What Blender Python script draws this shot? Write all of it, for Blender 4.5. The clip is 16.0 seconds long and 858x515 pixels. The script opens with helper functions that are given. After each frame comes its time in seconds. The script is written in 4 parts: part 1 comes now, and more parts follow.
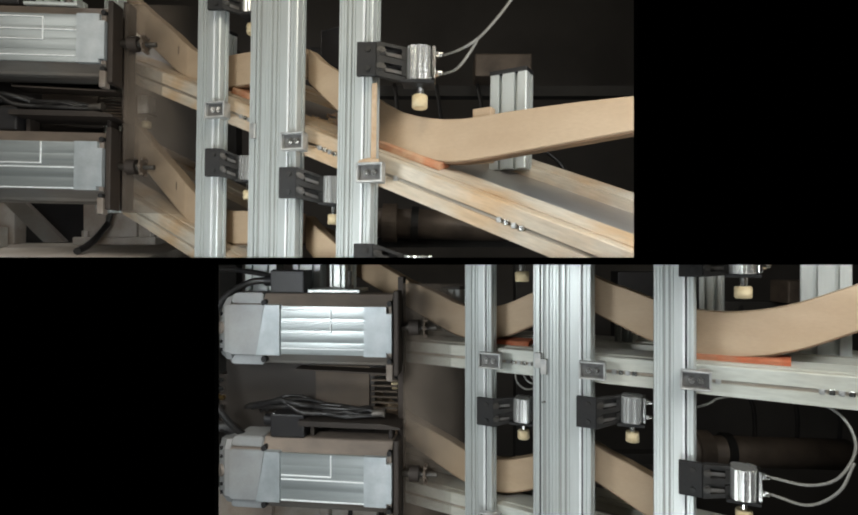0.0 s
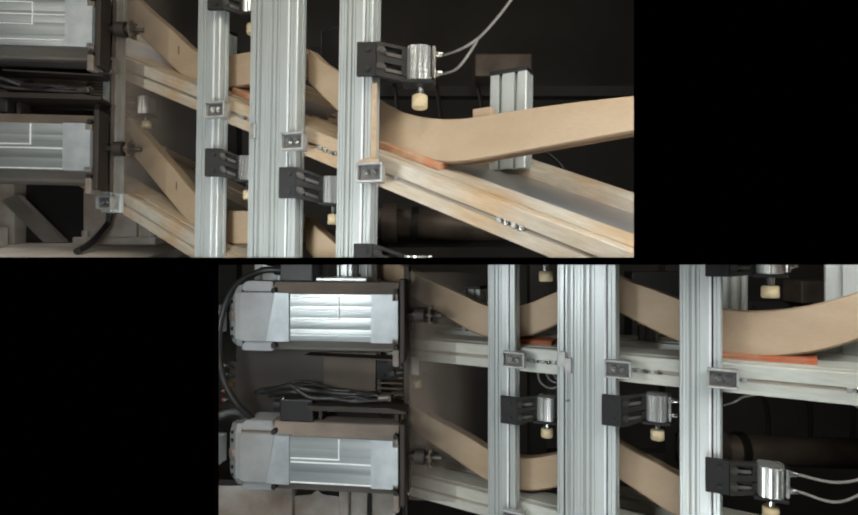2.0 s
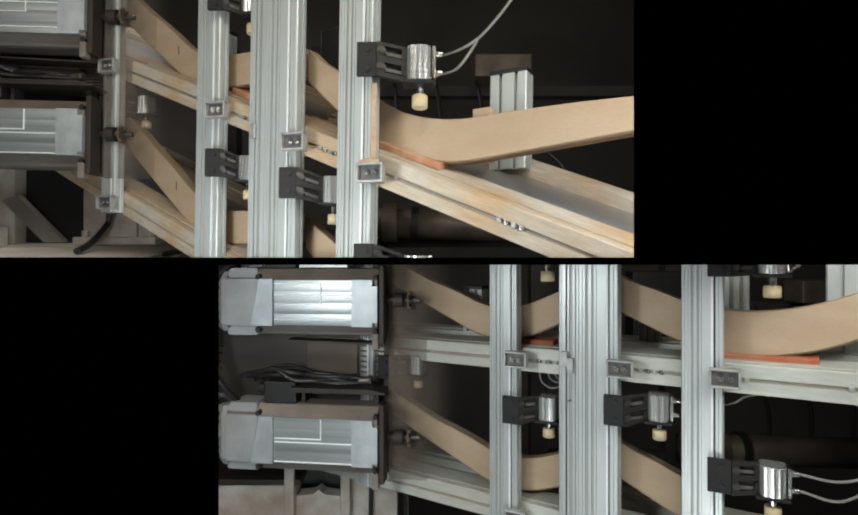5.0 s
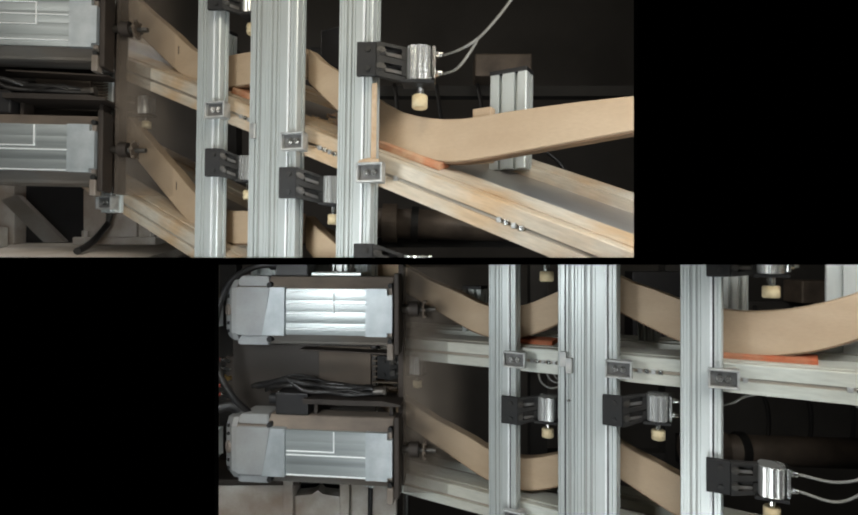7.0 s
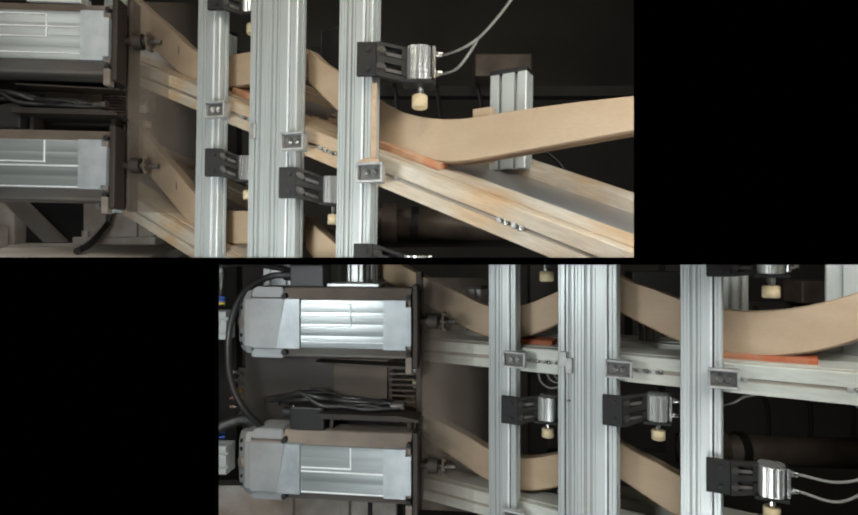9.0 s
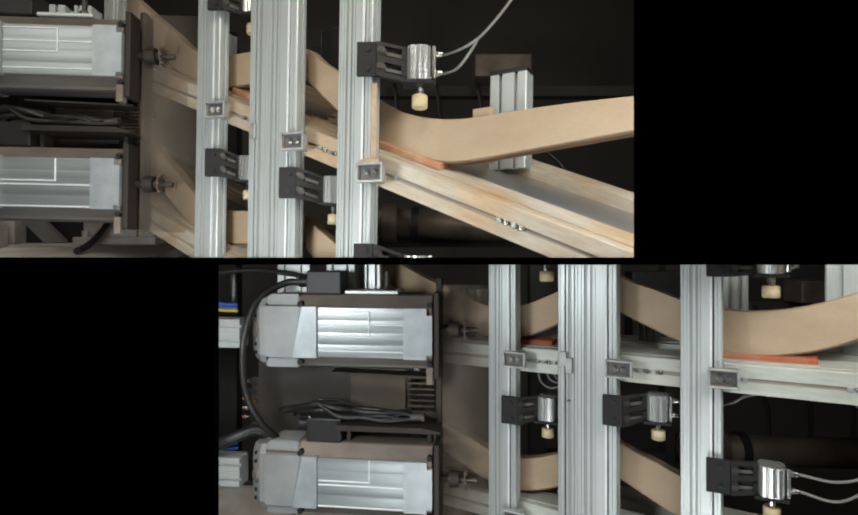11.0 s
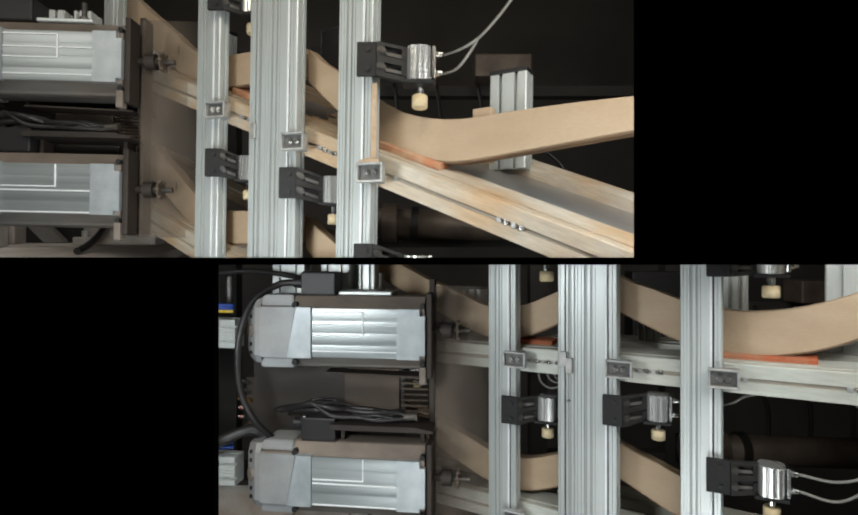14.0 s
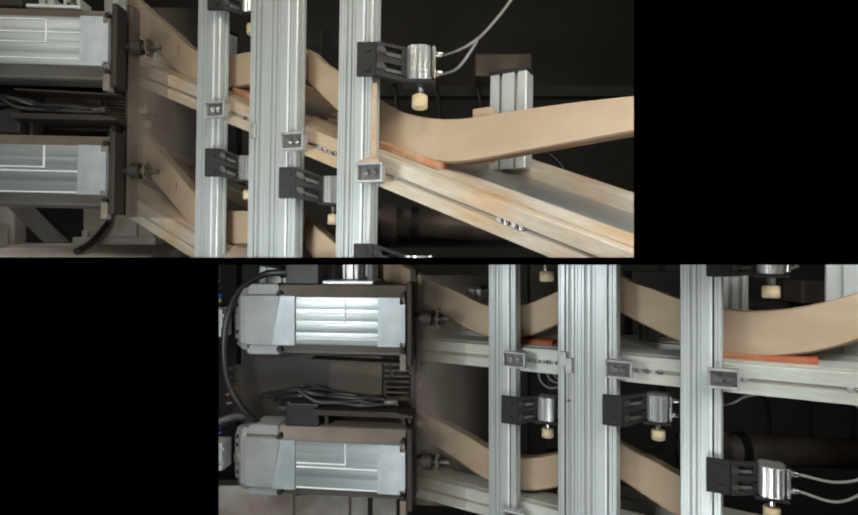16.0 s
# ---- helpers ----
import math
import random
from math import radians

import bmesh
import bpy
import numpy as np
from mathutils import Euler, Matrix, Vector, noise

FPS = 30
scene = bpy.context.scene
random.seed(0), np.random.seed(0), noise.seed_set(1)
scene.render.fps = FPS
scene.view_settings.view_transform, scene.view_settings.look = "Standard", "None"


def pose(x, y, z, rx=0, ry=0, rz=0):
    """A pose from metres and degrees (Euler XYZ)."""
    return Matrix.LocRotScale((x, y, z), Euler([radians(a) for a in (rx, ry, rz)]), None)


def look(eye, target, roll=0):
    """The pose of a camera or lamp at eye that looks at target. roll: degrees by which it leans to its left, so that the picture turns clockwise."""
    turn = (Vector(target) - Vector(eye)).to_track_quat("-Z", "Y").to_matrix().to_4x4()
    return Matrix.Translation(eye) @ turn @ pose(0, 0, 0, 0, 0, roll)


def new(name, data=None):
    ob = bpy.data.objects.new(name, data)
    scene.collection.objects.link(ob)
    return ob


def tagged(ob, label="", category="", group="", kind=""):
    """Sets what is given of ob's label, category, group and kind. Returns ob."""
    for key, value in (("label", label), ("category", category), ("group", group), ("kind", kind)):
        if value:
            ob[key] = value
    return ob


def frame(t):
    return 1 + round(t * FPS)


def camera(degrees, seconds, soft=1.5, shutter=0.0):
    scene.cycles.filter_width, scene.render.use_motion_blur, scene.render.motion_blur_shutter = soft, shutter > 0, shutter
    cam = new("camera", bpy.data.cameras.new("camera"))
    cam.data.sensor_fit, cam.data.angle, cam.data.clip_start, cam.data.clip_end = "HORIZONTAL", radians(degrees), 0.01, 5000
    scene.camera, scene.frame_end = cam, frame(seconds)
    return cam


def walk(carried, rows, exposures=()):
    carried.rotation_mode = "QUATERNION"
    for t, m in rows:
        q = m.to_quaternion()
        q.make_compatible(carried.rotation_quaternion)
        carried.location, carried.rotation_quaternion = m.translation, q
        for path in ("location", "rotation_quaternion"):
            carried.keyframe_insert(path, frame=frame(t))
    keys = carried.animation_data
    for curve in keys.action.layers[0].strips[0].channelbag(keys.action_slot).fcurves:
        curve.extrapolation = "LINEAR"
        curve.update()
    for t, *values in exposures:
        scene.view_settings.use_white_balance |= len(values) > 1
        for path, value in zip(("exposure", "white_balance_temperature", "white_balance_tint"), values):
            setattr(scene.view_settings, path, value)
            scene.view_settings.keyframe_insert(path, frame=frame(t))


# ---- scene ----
EYE = (0.0, 0.0, 1.4)
cam = camera(76.19, 16.0, soft=1.9)
walk(cam, [(0.0, look(EYE, (0.0, 1.0, 1.4))), (16.0, look(EYE, (0.0, 1.0, 1.4)))])

# ---- world and lamps ----
world = bpy.data.worlds.new("dim_hall")
scene.world = world
world.use_nodes = True
world.node_tree.nodes["Background"].inputs[0].default_value = (0.8, 0.85, 0.9, 1)
world.node_tree.nodes["Background"].inputs[1].default_value = 0.05
scene.view_settings.exposure = 0.0


def area_lamp(name, eye, target, size, size_y, watts, colour):
    data = bpy.data.lights.new(name, "AREA")
    data.shape, data.size, data.size_y, data.energy, data.color = "RECTANGLE", size, size_y, watts, colour
    ob = new(name, data)
    ob.matrix_world = look(eye, target)
    return ob


area_lamp("work_light_upper", (-0.15, 0.22, 2.15), (-0.35, 1.0, 1.62), 0.7, 0.25, 3.8, (1.0, 0.94, 0.80))
area_lamp("work_light_side", (0.62, 0.36, 1.70), (-0.20, 1.0, 1.60), 0.18, 0.5, 1.35, (1.0, 0.93, 0.80))
# Unseen fill, added to brighten the upper left side.
area_lamp("work_light_west", (-0.95, 0.45, 2.00), (-0.98, 1.1, 1.75), 0.4, 0.3, 1.0, (1.0, 0.97, 0.90))
area_lamp("work_light_lower", (-0.05, 0.24, 0.72), (-0.05, 1.0, 1.2), 0.6, 0.25, 2.9, (0.92, 0.98, 1.0))
area_lamp("work_light_left", (-0.44, 0.44, 1.36), (-0.2, 1.0, 1.25), 0.2, 0.2, 2.9, (0.92, 0.98, 1.0))
# Unseen fill behind the board, added to lift the lower station's right part.
area_lamp("work_light_right", (0.40, 0.32, 1.66), (0.15, 0.95, 1.22), 0.35, 0.25, 2.8, (0.94, 0.98, 1.0))
# Unseen fill added above the machine bed to lighten it.
area_lamp("hall_light", (-1.25, 1.5, 2.5), (-1.25, 1.5, 0.0), 0.7, 0.4, 4.5, (1.0, 0.97, 0.92))


# ---- materials ----
def material(name, colour, rough=0.5, metal=0.0, colour2=None, scale=40.0, detail_scale=250.0, bump=0.15, stretch=(1, 1, 1),
             dust=None, dust_amount=0.0, vary=0.0, grain=0.04):
    m = bpy.data.materials.new(name)
    m.use_nodes = True
    nt = m.node_tree
    n, l = nt.nodes, nt.links
    b = n["Principled BSDF"]
    b.inputs["Metallic"].default_value = metal
    tc = n.new("ShaderNodeTexCoord")
    mp = n.new("ShaderNodeMapping")
    mp.inputs["Scale"].default_value = stretch
    l.new(tc.outputs["Object"], mp.inputs["Vector"])
    big, fine = n.new("ShaderNodeTexNoise"), n.new("ShaderNodeTexNoise")
    big.inputs["Scale"].default_value, big.inputs["Detail"].default_value = scale, 6.0
    fine.inputs["Scale"].default_value, fine.inputs["Detail"].default_value = detail_scale, 4.0
    l.new(mp.outputs[0], big.inputs["Vector"])
    l.new(mp.outputs[0], fine.inputs["Vector"])
    ramp = n.new("ShaderNodeValToRGB")
    c2 = colour2 or tuple(c * 0.75 for c in colour)
    ramp.color_ramp.elements[0].color, ramp.color_ramp.elements[1].color = (*c2, 1), (*colour, 1)
    ramp.color_ramp.elements[0].position, ramp.color_ramp.elements[1].position = 0.33, 0.62
    l.new(big.outputs["Fac"], ramp.inputs["Fac"])
    out = ramp.outputs["Color"]
    if dust:
        geo = n.new("ShaderNodeTexNoise")
        geo.inputs["Scale"].default_value, geo.inputs["Detail"].default_value = scale * 0.4, 8.0
        l.new(tc.outputs["Object"], geo.inputs["Vector"])
        dr = n.new("ShaderNodeMapRange")
        dr.inputs["From Min"].default_value, dr.inputs["From Max"].default_value = 0.42, 0.62
        dr.inputs["To Max"].default_value = dust_amount
        dr.inputs["To Min"].default_value = dust_amount * 0.25
        l.new(geo.outputs["Fac"], dr.inputs["Value"])
        mix = n.new("ShaderNodeMix")
        mix.data_type = "RGBA"
        l.new(dr.outputs["Result"], mix.inputs["Factor"])
        l.new(out, mix.inputs["A"])
        mix.inputs["B"].default_value = (*dust, 1)
        out = mix.outputs["Result"]
    if vary:
        info = n.new("ShaderNodeObjectInfo")
        hsv = n.new("ShaderNodeHueSaturation")
        mr = n.new("ShaderNodeMapRange")
        mr.inputs["To Min"].default_value, mr.inputs["To Max"].default_value = 1 - vary, 1 + vary
        l.new(info.outputs["Random"], mr.inputs["Value"])
        l.new(mr.outputs["Result"], hsv.inputs["Value"])
        l.new(out, hsv.inputs["Color"])
        out = hsv.outputs["Color"]
    if grain:
        gm = n.new("ShaderNodeMapRange")
        gm.inputs["From Min"].default_value, gm.inputs["From Max"].default_value = 0.3, 0.7
        gm.inputs["To Min"].default_value, gm.inputs["To Max"].default_value = 1 - grain, 1 + grain
        gh = n.new("ShaderNodeHueSaturation")
        l.new(fine.outputs["Fac"], gm.inputs["Value"])
        l.new(gm.outputs["Result"], gh.inputs["Value"])
        l.new(out, gh.inputs["Color"])
        out = gh.outputs["Color"]
    l.new(out, b.inputs["Base Color"])
    rr = n.new("ShaderNodeMapRange")
    rr.inputs["To Min"].default_value, rr.inputs["To Max"].default_value = max(rough - 0.1, 0.02), min(rough + 0.12, 1)
    l.new(fine.outputs["Fac"], rr.inputs["Value"])
    l.new(rr.outputs["Result"], b.inputs["Roughness"])
    if bump:
        bp = n.new("ShaderNodeBump")
        bp.inputs["Strength"].default_value, bp.inputs["Distance"].default_value = bump, 0.001
        l.new(fine.outputs["Fac"], bp.inputs["Height"])
        l.new(bp.outputs["Normal"], b.inputs["Normal"])
    return m


TAN = (0.42, 0.27, 0.14)
ALU = material("anodised_aluminium", (0.62, 0.66, 0.65), 0.38, 0.32, (0.54, 0.58, 0.57), 12, 300, 0.05, (1, 1, 0.06), TAN, 0.10, 0.05)
ALU_RAIL = material("dusty_aluminium_rail", (0.63, 0.66, 0.61), 0.5, 0.2, (0.50, 0.52, 0.47), 14, 220, 0.15, (0.2, 1, 1), (0.50, 0.40, 0.28), 0.34, 0.05, 0.08)
RAIL_TAN = material("sawdust_coated_rail", (0.62, 0.60, 0.53), 0.6, 0.15, (0.44, 0.37, 0.28), 22, 260, 0.35, (0.16, 1, 1), (0.52, 0.345, 0.19), 0.85, 0.05, 0.12)
TROUGH = material("brown_dusted_trough", (0.46, 0.48, 0.49), 0.35, 0.5, (0.30, 0.29, 0.27), 9, 240, 0.1, (0.25, 1, 1), (0.26, 0.19, 0.13), 0.6)
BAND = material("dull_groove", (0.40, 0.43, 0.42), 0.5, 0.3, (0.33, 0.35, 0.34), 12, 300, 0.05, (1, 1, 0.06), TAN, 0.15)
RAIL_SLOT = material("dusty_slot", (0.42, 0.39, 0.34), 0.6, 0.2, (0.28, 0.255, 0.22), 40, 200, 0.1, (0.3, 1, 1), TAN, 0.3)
# Near-black, for the shade painted into the posts' slots.
SLOT = material("slot_shade", (0.10, 0.105, 0.11), 0.5, 0.5, None, 30, 200, 0.1)
ZINC = material("cast_zinc_bracket", (0.56, 0.57, 0.56), 0.42, 0.5, (0.36, 0.37, 0.37), 60, 400, 0.25, (1, 1, 1), TAN, 0.15)
# Zinc darkened for the shade inside clamp recesses; also the arm's slot plate.
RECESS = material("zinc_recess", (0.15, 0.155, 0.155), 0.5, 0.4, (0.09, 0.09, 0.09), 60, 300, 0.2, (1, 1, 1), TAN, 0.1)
SCREW = material("dull_steel_screw", (0.70, 0.70, 0.68), 0.22, 0.85, (0.34, 0.33, 0.31), 90, 400, 0.2, (1, 1, 1), TAN, 0.1)
BOLT = material("dull_bolt", (0.085, 0.085, 0.082), 0.4, 0.5, (0.045, 0.045, 0.043), 90, 400, 0.2, (1, 1, 1), TAN, 0.1)
STEEL = material("bright_steel", (0.72, 0.72, 0.70), 0.22, 1.0, (0.55, 0.54, 0.5), 50, 400, 0.05)
CHROME = material("polished_cylinder_body", (0.80, 0.80, 0.78), 0.26, 0.8, (0.72, 0.72, 0.70), 12, 25, 0.0, (1, 1, 0.1), grain=0.0)
BLACK = material("black_oxide_steel", (0.008, 0.008, 0.009), 0.7, 0.0, (0.013, 0.0125, 0.012), 50, 300, 0.2, (1, 1, 1), TAN, 0.008)
BLACK2 = material("dark_slotted_steel", (0.020, 0.020, 0.0195), 0.55, 0.2, (0.012, 0.012, 0.012), 60, 300, 0.2, (1, 1, 1), TAN, 0.02)
PLASTIC = material("black_plastic", (0.008, 0.008, 0.010), 0.5, 0.0, (0.012, 0.012, 0.013), 30, 300, 0.1, (1, 1, 1), TAN, 0.01)
RUBBER = material("cream_rubber", (0.72, 0.60, 0.38), 0.7, 0.0, (0.60, 0.47, 0.27), 60, 400, 0.2)
WOOD = material("bent_plywood_edge", (0.50, 0.375, 0.255), 0.62, 0.0, (0.44, 0.32, 0.21), 9, 160, 0.25, (0.8, 1, 2.2), (0.34, 0.23, 0.13), 0.30, 0.05, 0.035)
VENEER = material("dark_veneer", (0.20, 0.12, 0.065), 0.6, 0.0, (0.14, 0.085, 0.045), 20, 200, 0.2)
SAWDUST = material("sawdust", (0.60, 0.45, 0.31), 0.95, 0.0, (0.50, 0.34, 0.21), 120, 700, 0.8)
FELT = material("orange_red_felt", (0.48, 0.10, 0.035), 0.9, 0.0, (0.38, 0.07, 0.022), 60, 500, 0.5, (1, 1, 1), (0.55, 0.36, 0.22), 0.45)
FELT_DUSTY = material("sawdusted_felt", (0.50, 0.19, 0.09), 0.9, 0.0, (0.40, 0.12, 0.05), 60, 500, 0.5, (1, 1, 1), (0.55, 0.38, 0.24), 0.85)
HOSE = material("grey_air_hose", (0.24, 0.235, 0.22), 0.25, 0.0, (0.24, 0.23, 0.20), 40, 300, 0.05)
CABLE = material("black_cable", (0.012, 0.012, 0.013), 0.4, 0.0, (0.02, 0.02, 0.02), 40, 300, 0.1, (1, 1, 1), TAN, 0.02)
BLUE = material("blue_wire", (0.02, 0.07, 0.35), 0.4, 0.0, None, 40, 300, 0.05)
YELLOW = material("yellow_plug", (0.65, 0.45, 0.03), 0.5, 0.0, None, 40, 300, 0.05)
BRASS = material("brass_fitting", (0.62, 0.42, 0.16), 0.3, 1.0, (0.48, 0.30, 0.10), 60, 300, 0.1)
RED = material("red_cap", (0.35, 0.05, 0.03), 0.45, 0.0, None, 60, 300, 0.1)
MOTOR = material("dusty_motor_casting", (0.29, 0.26, 0.23), 0.65, 0.25, (0.19, 0.165, 0.14), 22, 260, 0.3, (0.5, 1, 1), (0.25, 0.18, 0.135), 0.5)
MOTOR_FACE = material("milled_motor_face", (0.48, 0.52, 0.54), 0.45, 0.4, (0.37, 0.41, 0.43), 30, 300, 0.1, (1, 1, 1), TAN, 0.06)
MOTOR_GREY = material("grey_painted_cap", (0.34, 0.36, 0.37), 0.5, 0.15, (0.27, 0.28, 0.285), 18, 260, 0.2, (1, 1, 1), (0.30, 0.25, 0.20), 0.35)
NAMEPLATE = material("brushed_plate", (0.40, 0.43, 0.43), 0.34, 0.5, (0.26, 0.285, 0.285), 14, 350, 0.08, (0.1, 1, 3))
# Near-white, for reflections painted as thin strips on motors and posts.
GLINT = material("pale_glint", (0.92, 0.94, 0.94), 0.3, 0.0, (0.85, 0.87, 0.87), 30, 300, 0.02)
FLANGE = material("dark_dusty_plate", (0.026, 0.022, 0.020), 0.6, 0.4, (0.040, 0.033, 0.028), 18, 240, 0.3, (1, 1, 1), (0.15, 0.105, 0.075), 0.22)
TOPCOVER = material("dusty_top_cover", (0.23, 0.185, 0.15), 0.6, 0.2, (0.14, 0.115, 0.098), 26, 260, 0.3, (0.3, 1, 1), (0.34, 0.27, 0.21), 0.4)
UNDERSIDE = material("scuffed_grey_casting", (0.27, 0.265, 0.25), 0.42, 0.5, (0.16, 0.15, 0.14), 24, 260, 0.2, (0.2, 1, 1), (0.30, 0.23, 0.17), 0.35)
TANPANEL = material("sawdust_browned_panel", (0.105, 0.08, 0.061), 0.7, 0.1, (0.07, 0.056, 0.045), 16, 200, 0.2, (0.3, 1, 2), (0.20, 0.145, 0.10), 0.4)
SOOT = material("soot_black_steel", (0.030, 0.027, 0.024), 0.9, 0.0, (0.040, 0.036, 0.032), 20, 200, 0.2)
DARKPLATE = material("dark_grey_sheet", (0.028, 0.029, 0.031), 0.45, 0.3, (0.022, 0.021, 0.020), 7, 200, 0.1, (0.3, 1, 2), (0.20, 0.14, 0.09), 0.15)
WHITE = material("worn_white_paint", (0.76, 0.76, 0.72), 0.55, 0.0, (0.50, 0.46, 0.39), 14, 200, 0.3, (1, 1, 1), (0.26, 0.16, 0.10), 0.7)
FLOORM = material("dusty_grey_bed", (0.60, 0.585, 0.55), 0.7, 0.0, (0.42, 0.40, 0.35), 9, 180, 0.3, (1, 1, 1), TAN, 0.35)
WALLM = material("dark_wall", (0.105, 0.094, 0.084), 0.9, 0.0, (0.075, 0.067, 0.060), 3, 120, 0.2)
GROUND = material("dark_concrete", (0.07, 0.065, 0.06), 0.85, 0.0, (0.05, 0.045, 0.04), 4, 90, 0.3)
MATTE = material("matte_black_board", (0.0012, 0.0012, 0.0012), 1.0, 0.0, (0.001, 0.001, 0.001), 20, 90, 0.0)
MATTE.node_tree.nodes["Principled BSDF"].inputs["Specular IOR Level"].default_value = 0.0
HUE = material("dark_brown_roller", (0.17, 0.13, 0.10), 0.5, 0.3, (0.09, 0.07, 0.056), 15, 200, 0.2)


# See-through brown: the haze in the air put into a material, fading along x.
HAZE = material("dust_haze", (0.24, 0.19, 0.146), 0.8, 0.0, (0.16, 0.127, 0.098), 14, 200, 0.0, (1, 1, 0.3))
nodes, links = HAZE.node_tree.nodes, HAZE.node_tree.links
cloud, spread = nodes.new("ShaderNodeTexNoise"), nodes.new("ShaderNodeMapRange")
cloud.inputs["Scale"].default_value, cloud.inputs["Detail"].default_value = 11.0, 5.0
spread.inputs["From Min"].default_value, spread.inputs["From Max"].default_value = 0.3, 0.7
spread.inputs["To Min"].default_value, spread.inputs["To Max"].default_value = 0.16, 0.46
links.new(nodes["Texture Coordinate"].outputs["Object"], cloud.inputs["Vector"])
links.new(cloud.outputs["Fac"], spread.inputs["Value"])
axes, fade, both = nodes.new("ShaderNodeSeparateXYZ"), nodes.new("ShaderNodeMapRange"), nodes.new("ShaderNodeMath")
fade.interpolation_type = "SMOOTHSTEP"
fade.inputs["From Min"].default_value, fade.inputs["From Max"].default_value = 0.02, 0.165
fade.inputs["To Min"].default_value, fade.inputs["To Max"].default_value = 1.05, 0.0
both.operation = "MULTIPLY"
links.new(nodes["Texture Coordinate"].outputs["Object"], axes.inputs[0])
links.new(axes.outputs["X"], fade.inputs["Value"])
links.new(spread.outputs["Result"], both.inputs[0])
links.new(fade.outputs["Result"], both.inputs[1])
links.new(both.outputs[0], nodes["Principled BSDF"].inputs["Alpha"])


# ---- mesh tools ----
def box(bm, x0, x1, y0, y1, z0, z1, bevel=0.0):
    vs = [bm.verts.new((x, y, z)) for x in (x0, x1) for y in (y0, y1) for z in (z0, z1)]
    fs = [(0, 1, 3, 2), (4, 6, 7, 5), (0, 4, 5, 1), (2, 3, 7, 6), (0, 2, 6, 4), (1, 5, 7, 3)]
    faces = [bm.faces.new([vs[i] for i in f]) for f in fs]
    if bevel:
        edges = list({e for f in faces for e in f.edges})
        bmesh.ops.bevel(bm, geom=edges, offset=bevel, segments=2, affect="EDGES", profile=0.5)
    return bm


def prism(bm, outline, axis, a, b):
    """An outline of (u, v) drawn out along an axis from a to b. x: u, v are y, z; y: x, z; z: x, y."""
    def at(u, v, w):
        return {"x": (w, u, v), "y": (u, w, v), "z": (u, v, w)}[axis]
    lo = [bm.verts.new(at(u, v, a)) for u, v in outline]
    hi = [bm.verts.new(at(u, v, b)) for u, v in outline]
    k = len(outline)
    for i in range(k):
        bm.faces.new((lo[i], lo[(i + 1) % k], hi[(i + 1) % k], hi[i]))
    bm.faces.new(lo[::-1])
    bm.faces.new(hi)
    return bm


def rod(bm, p, q, r, seg=16, r2=None):
    p, q = Vector(p), Vector(q)
    m = Matrix.Translation((p + q) / 2) @ (q - p).to_track_quat("Z", "Y").to_matrix().to_4x4()
    bmesh.ops.create_cone(bm, cap_ends=True, segments=seg, radius1=r, radius2=r if r2 is None else r2, depth=(q - p).length, matrix=m)
    return bm


def tube(bm, points, r, seg=10, steps=8):
    """A round hose through points, by Catmull-Rom."""
    pts = [Vector(p) for p in points]
    pts = [2 * pts[0] - pts[1]] + pts + [2 * pts[-1] - pts[-2]]
    line = []
    for i in range(1, len(pts) - 2):
        a, b, c, d = pts[i - 1:i + 3]
        for s in range(steps):
            t = s / steps
            line.append(0.5 * (2 * b + (c - a) * t + (2 * a - 5 * b + 4 * c - d) * t * t + (3 * b - a - 3 * c + d) * t ** 3))
    line.append(pts[-2])
    rings, up = [], Vector((0.3, 0.9, 0.2))
    for i, p in enumerate(line):
        way = (line[min(i + 1, len(line) - 1)] - line[max(i - 1, 0)]).normalized()
        s = way.cross(up).normalized()
        w = s.cross(way)
        rings.append([bm.verts.new(p + r * (math.cos(6.2832 * k / seg) * s + math.sin(6.2832 * k / seg) * w)) for k in range(seg)])
    for a, b in zip(rings, rings[1:]):
        for k in range(seg):
            bm.faces.new((a[k], a[(k + 1) % seg], b[(k + 1) % seg], b[k]))
    bm.faces.new(rings[0][::-1])
    bm.faces.new(rings[-1])
    return bm


def part(name, bm, mat, parent=None, label="", smooth=False):
    bmesh.ops.recalc_face_normals(bm, faces=bm.faces)
    me = bpy.data.meshes.new(name)
    bm.to_mesh(me)
    bm.free()
    me.materials.append(mat)
    if smooth:
        for p in me.polygons:
            p.use_smooth = len(p.vertices) == 4
    ob = new(name, me)
    ob.parent = parent
    if label:
        tagged(ob, label)
    return ob


def thing(name, m, label, category, group="", kind=""):
    ob = new(name)
    ob.empty_display_size = 0.02
    ob.matrix_world = m
    return tagged(ob, label, category, group, kind)


B = bmesh.new


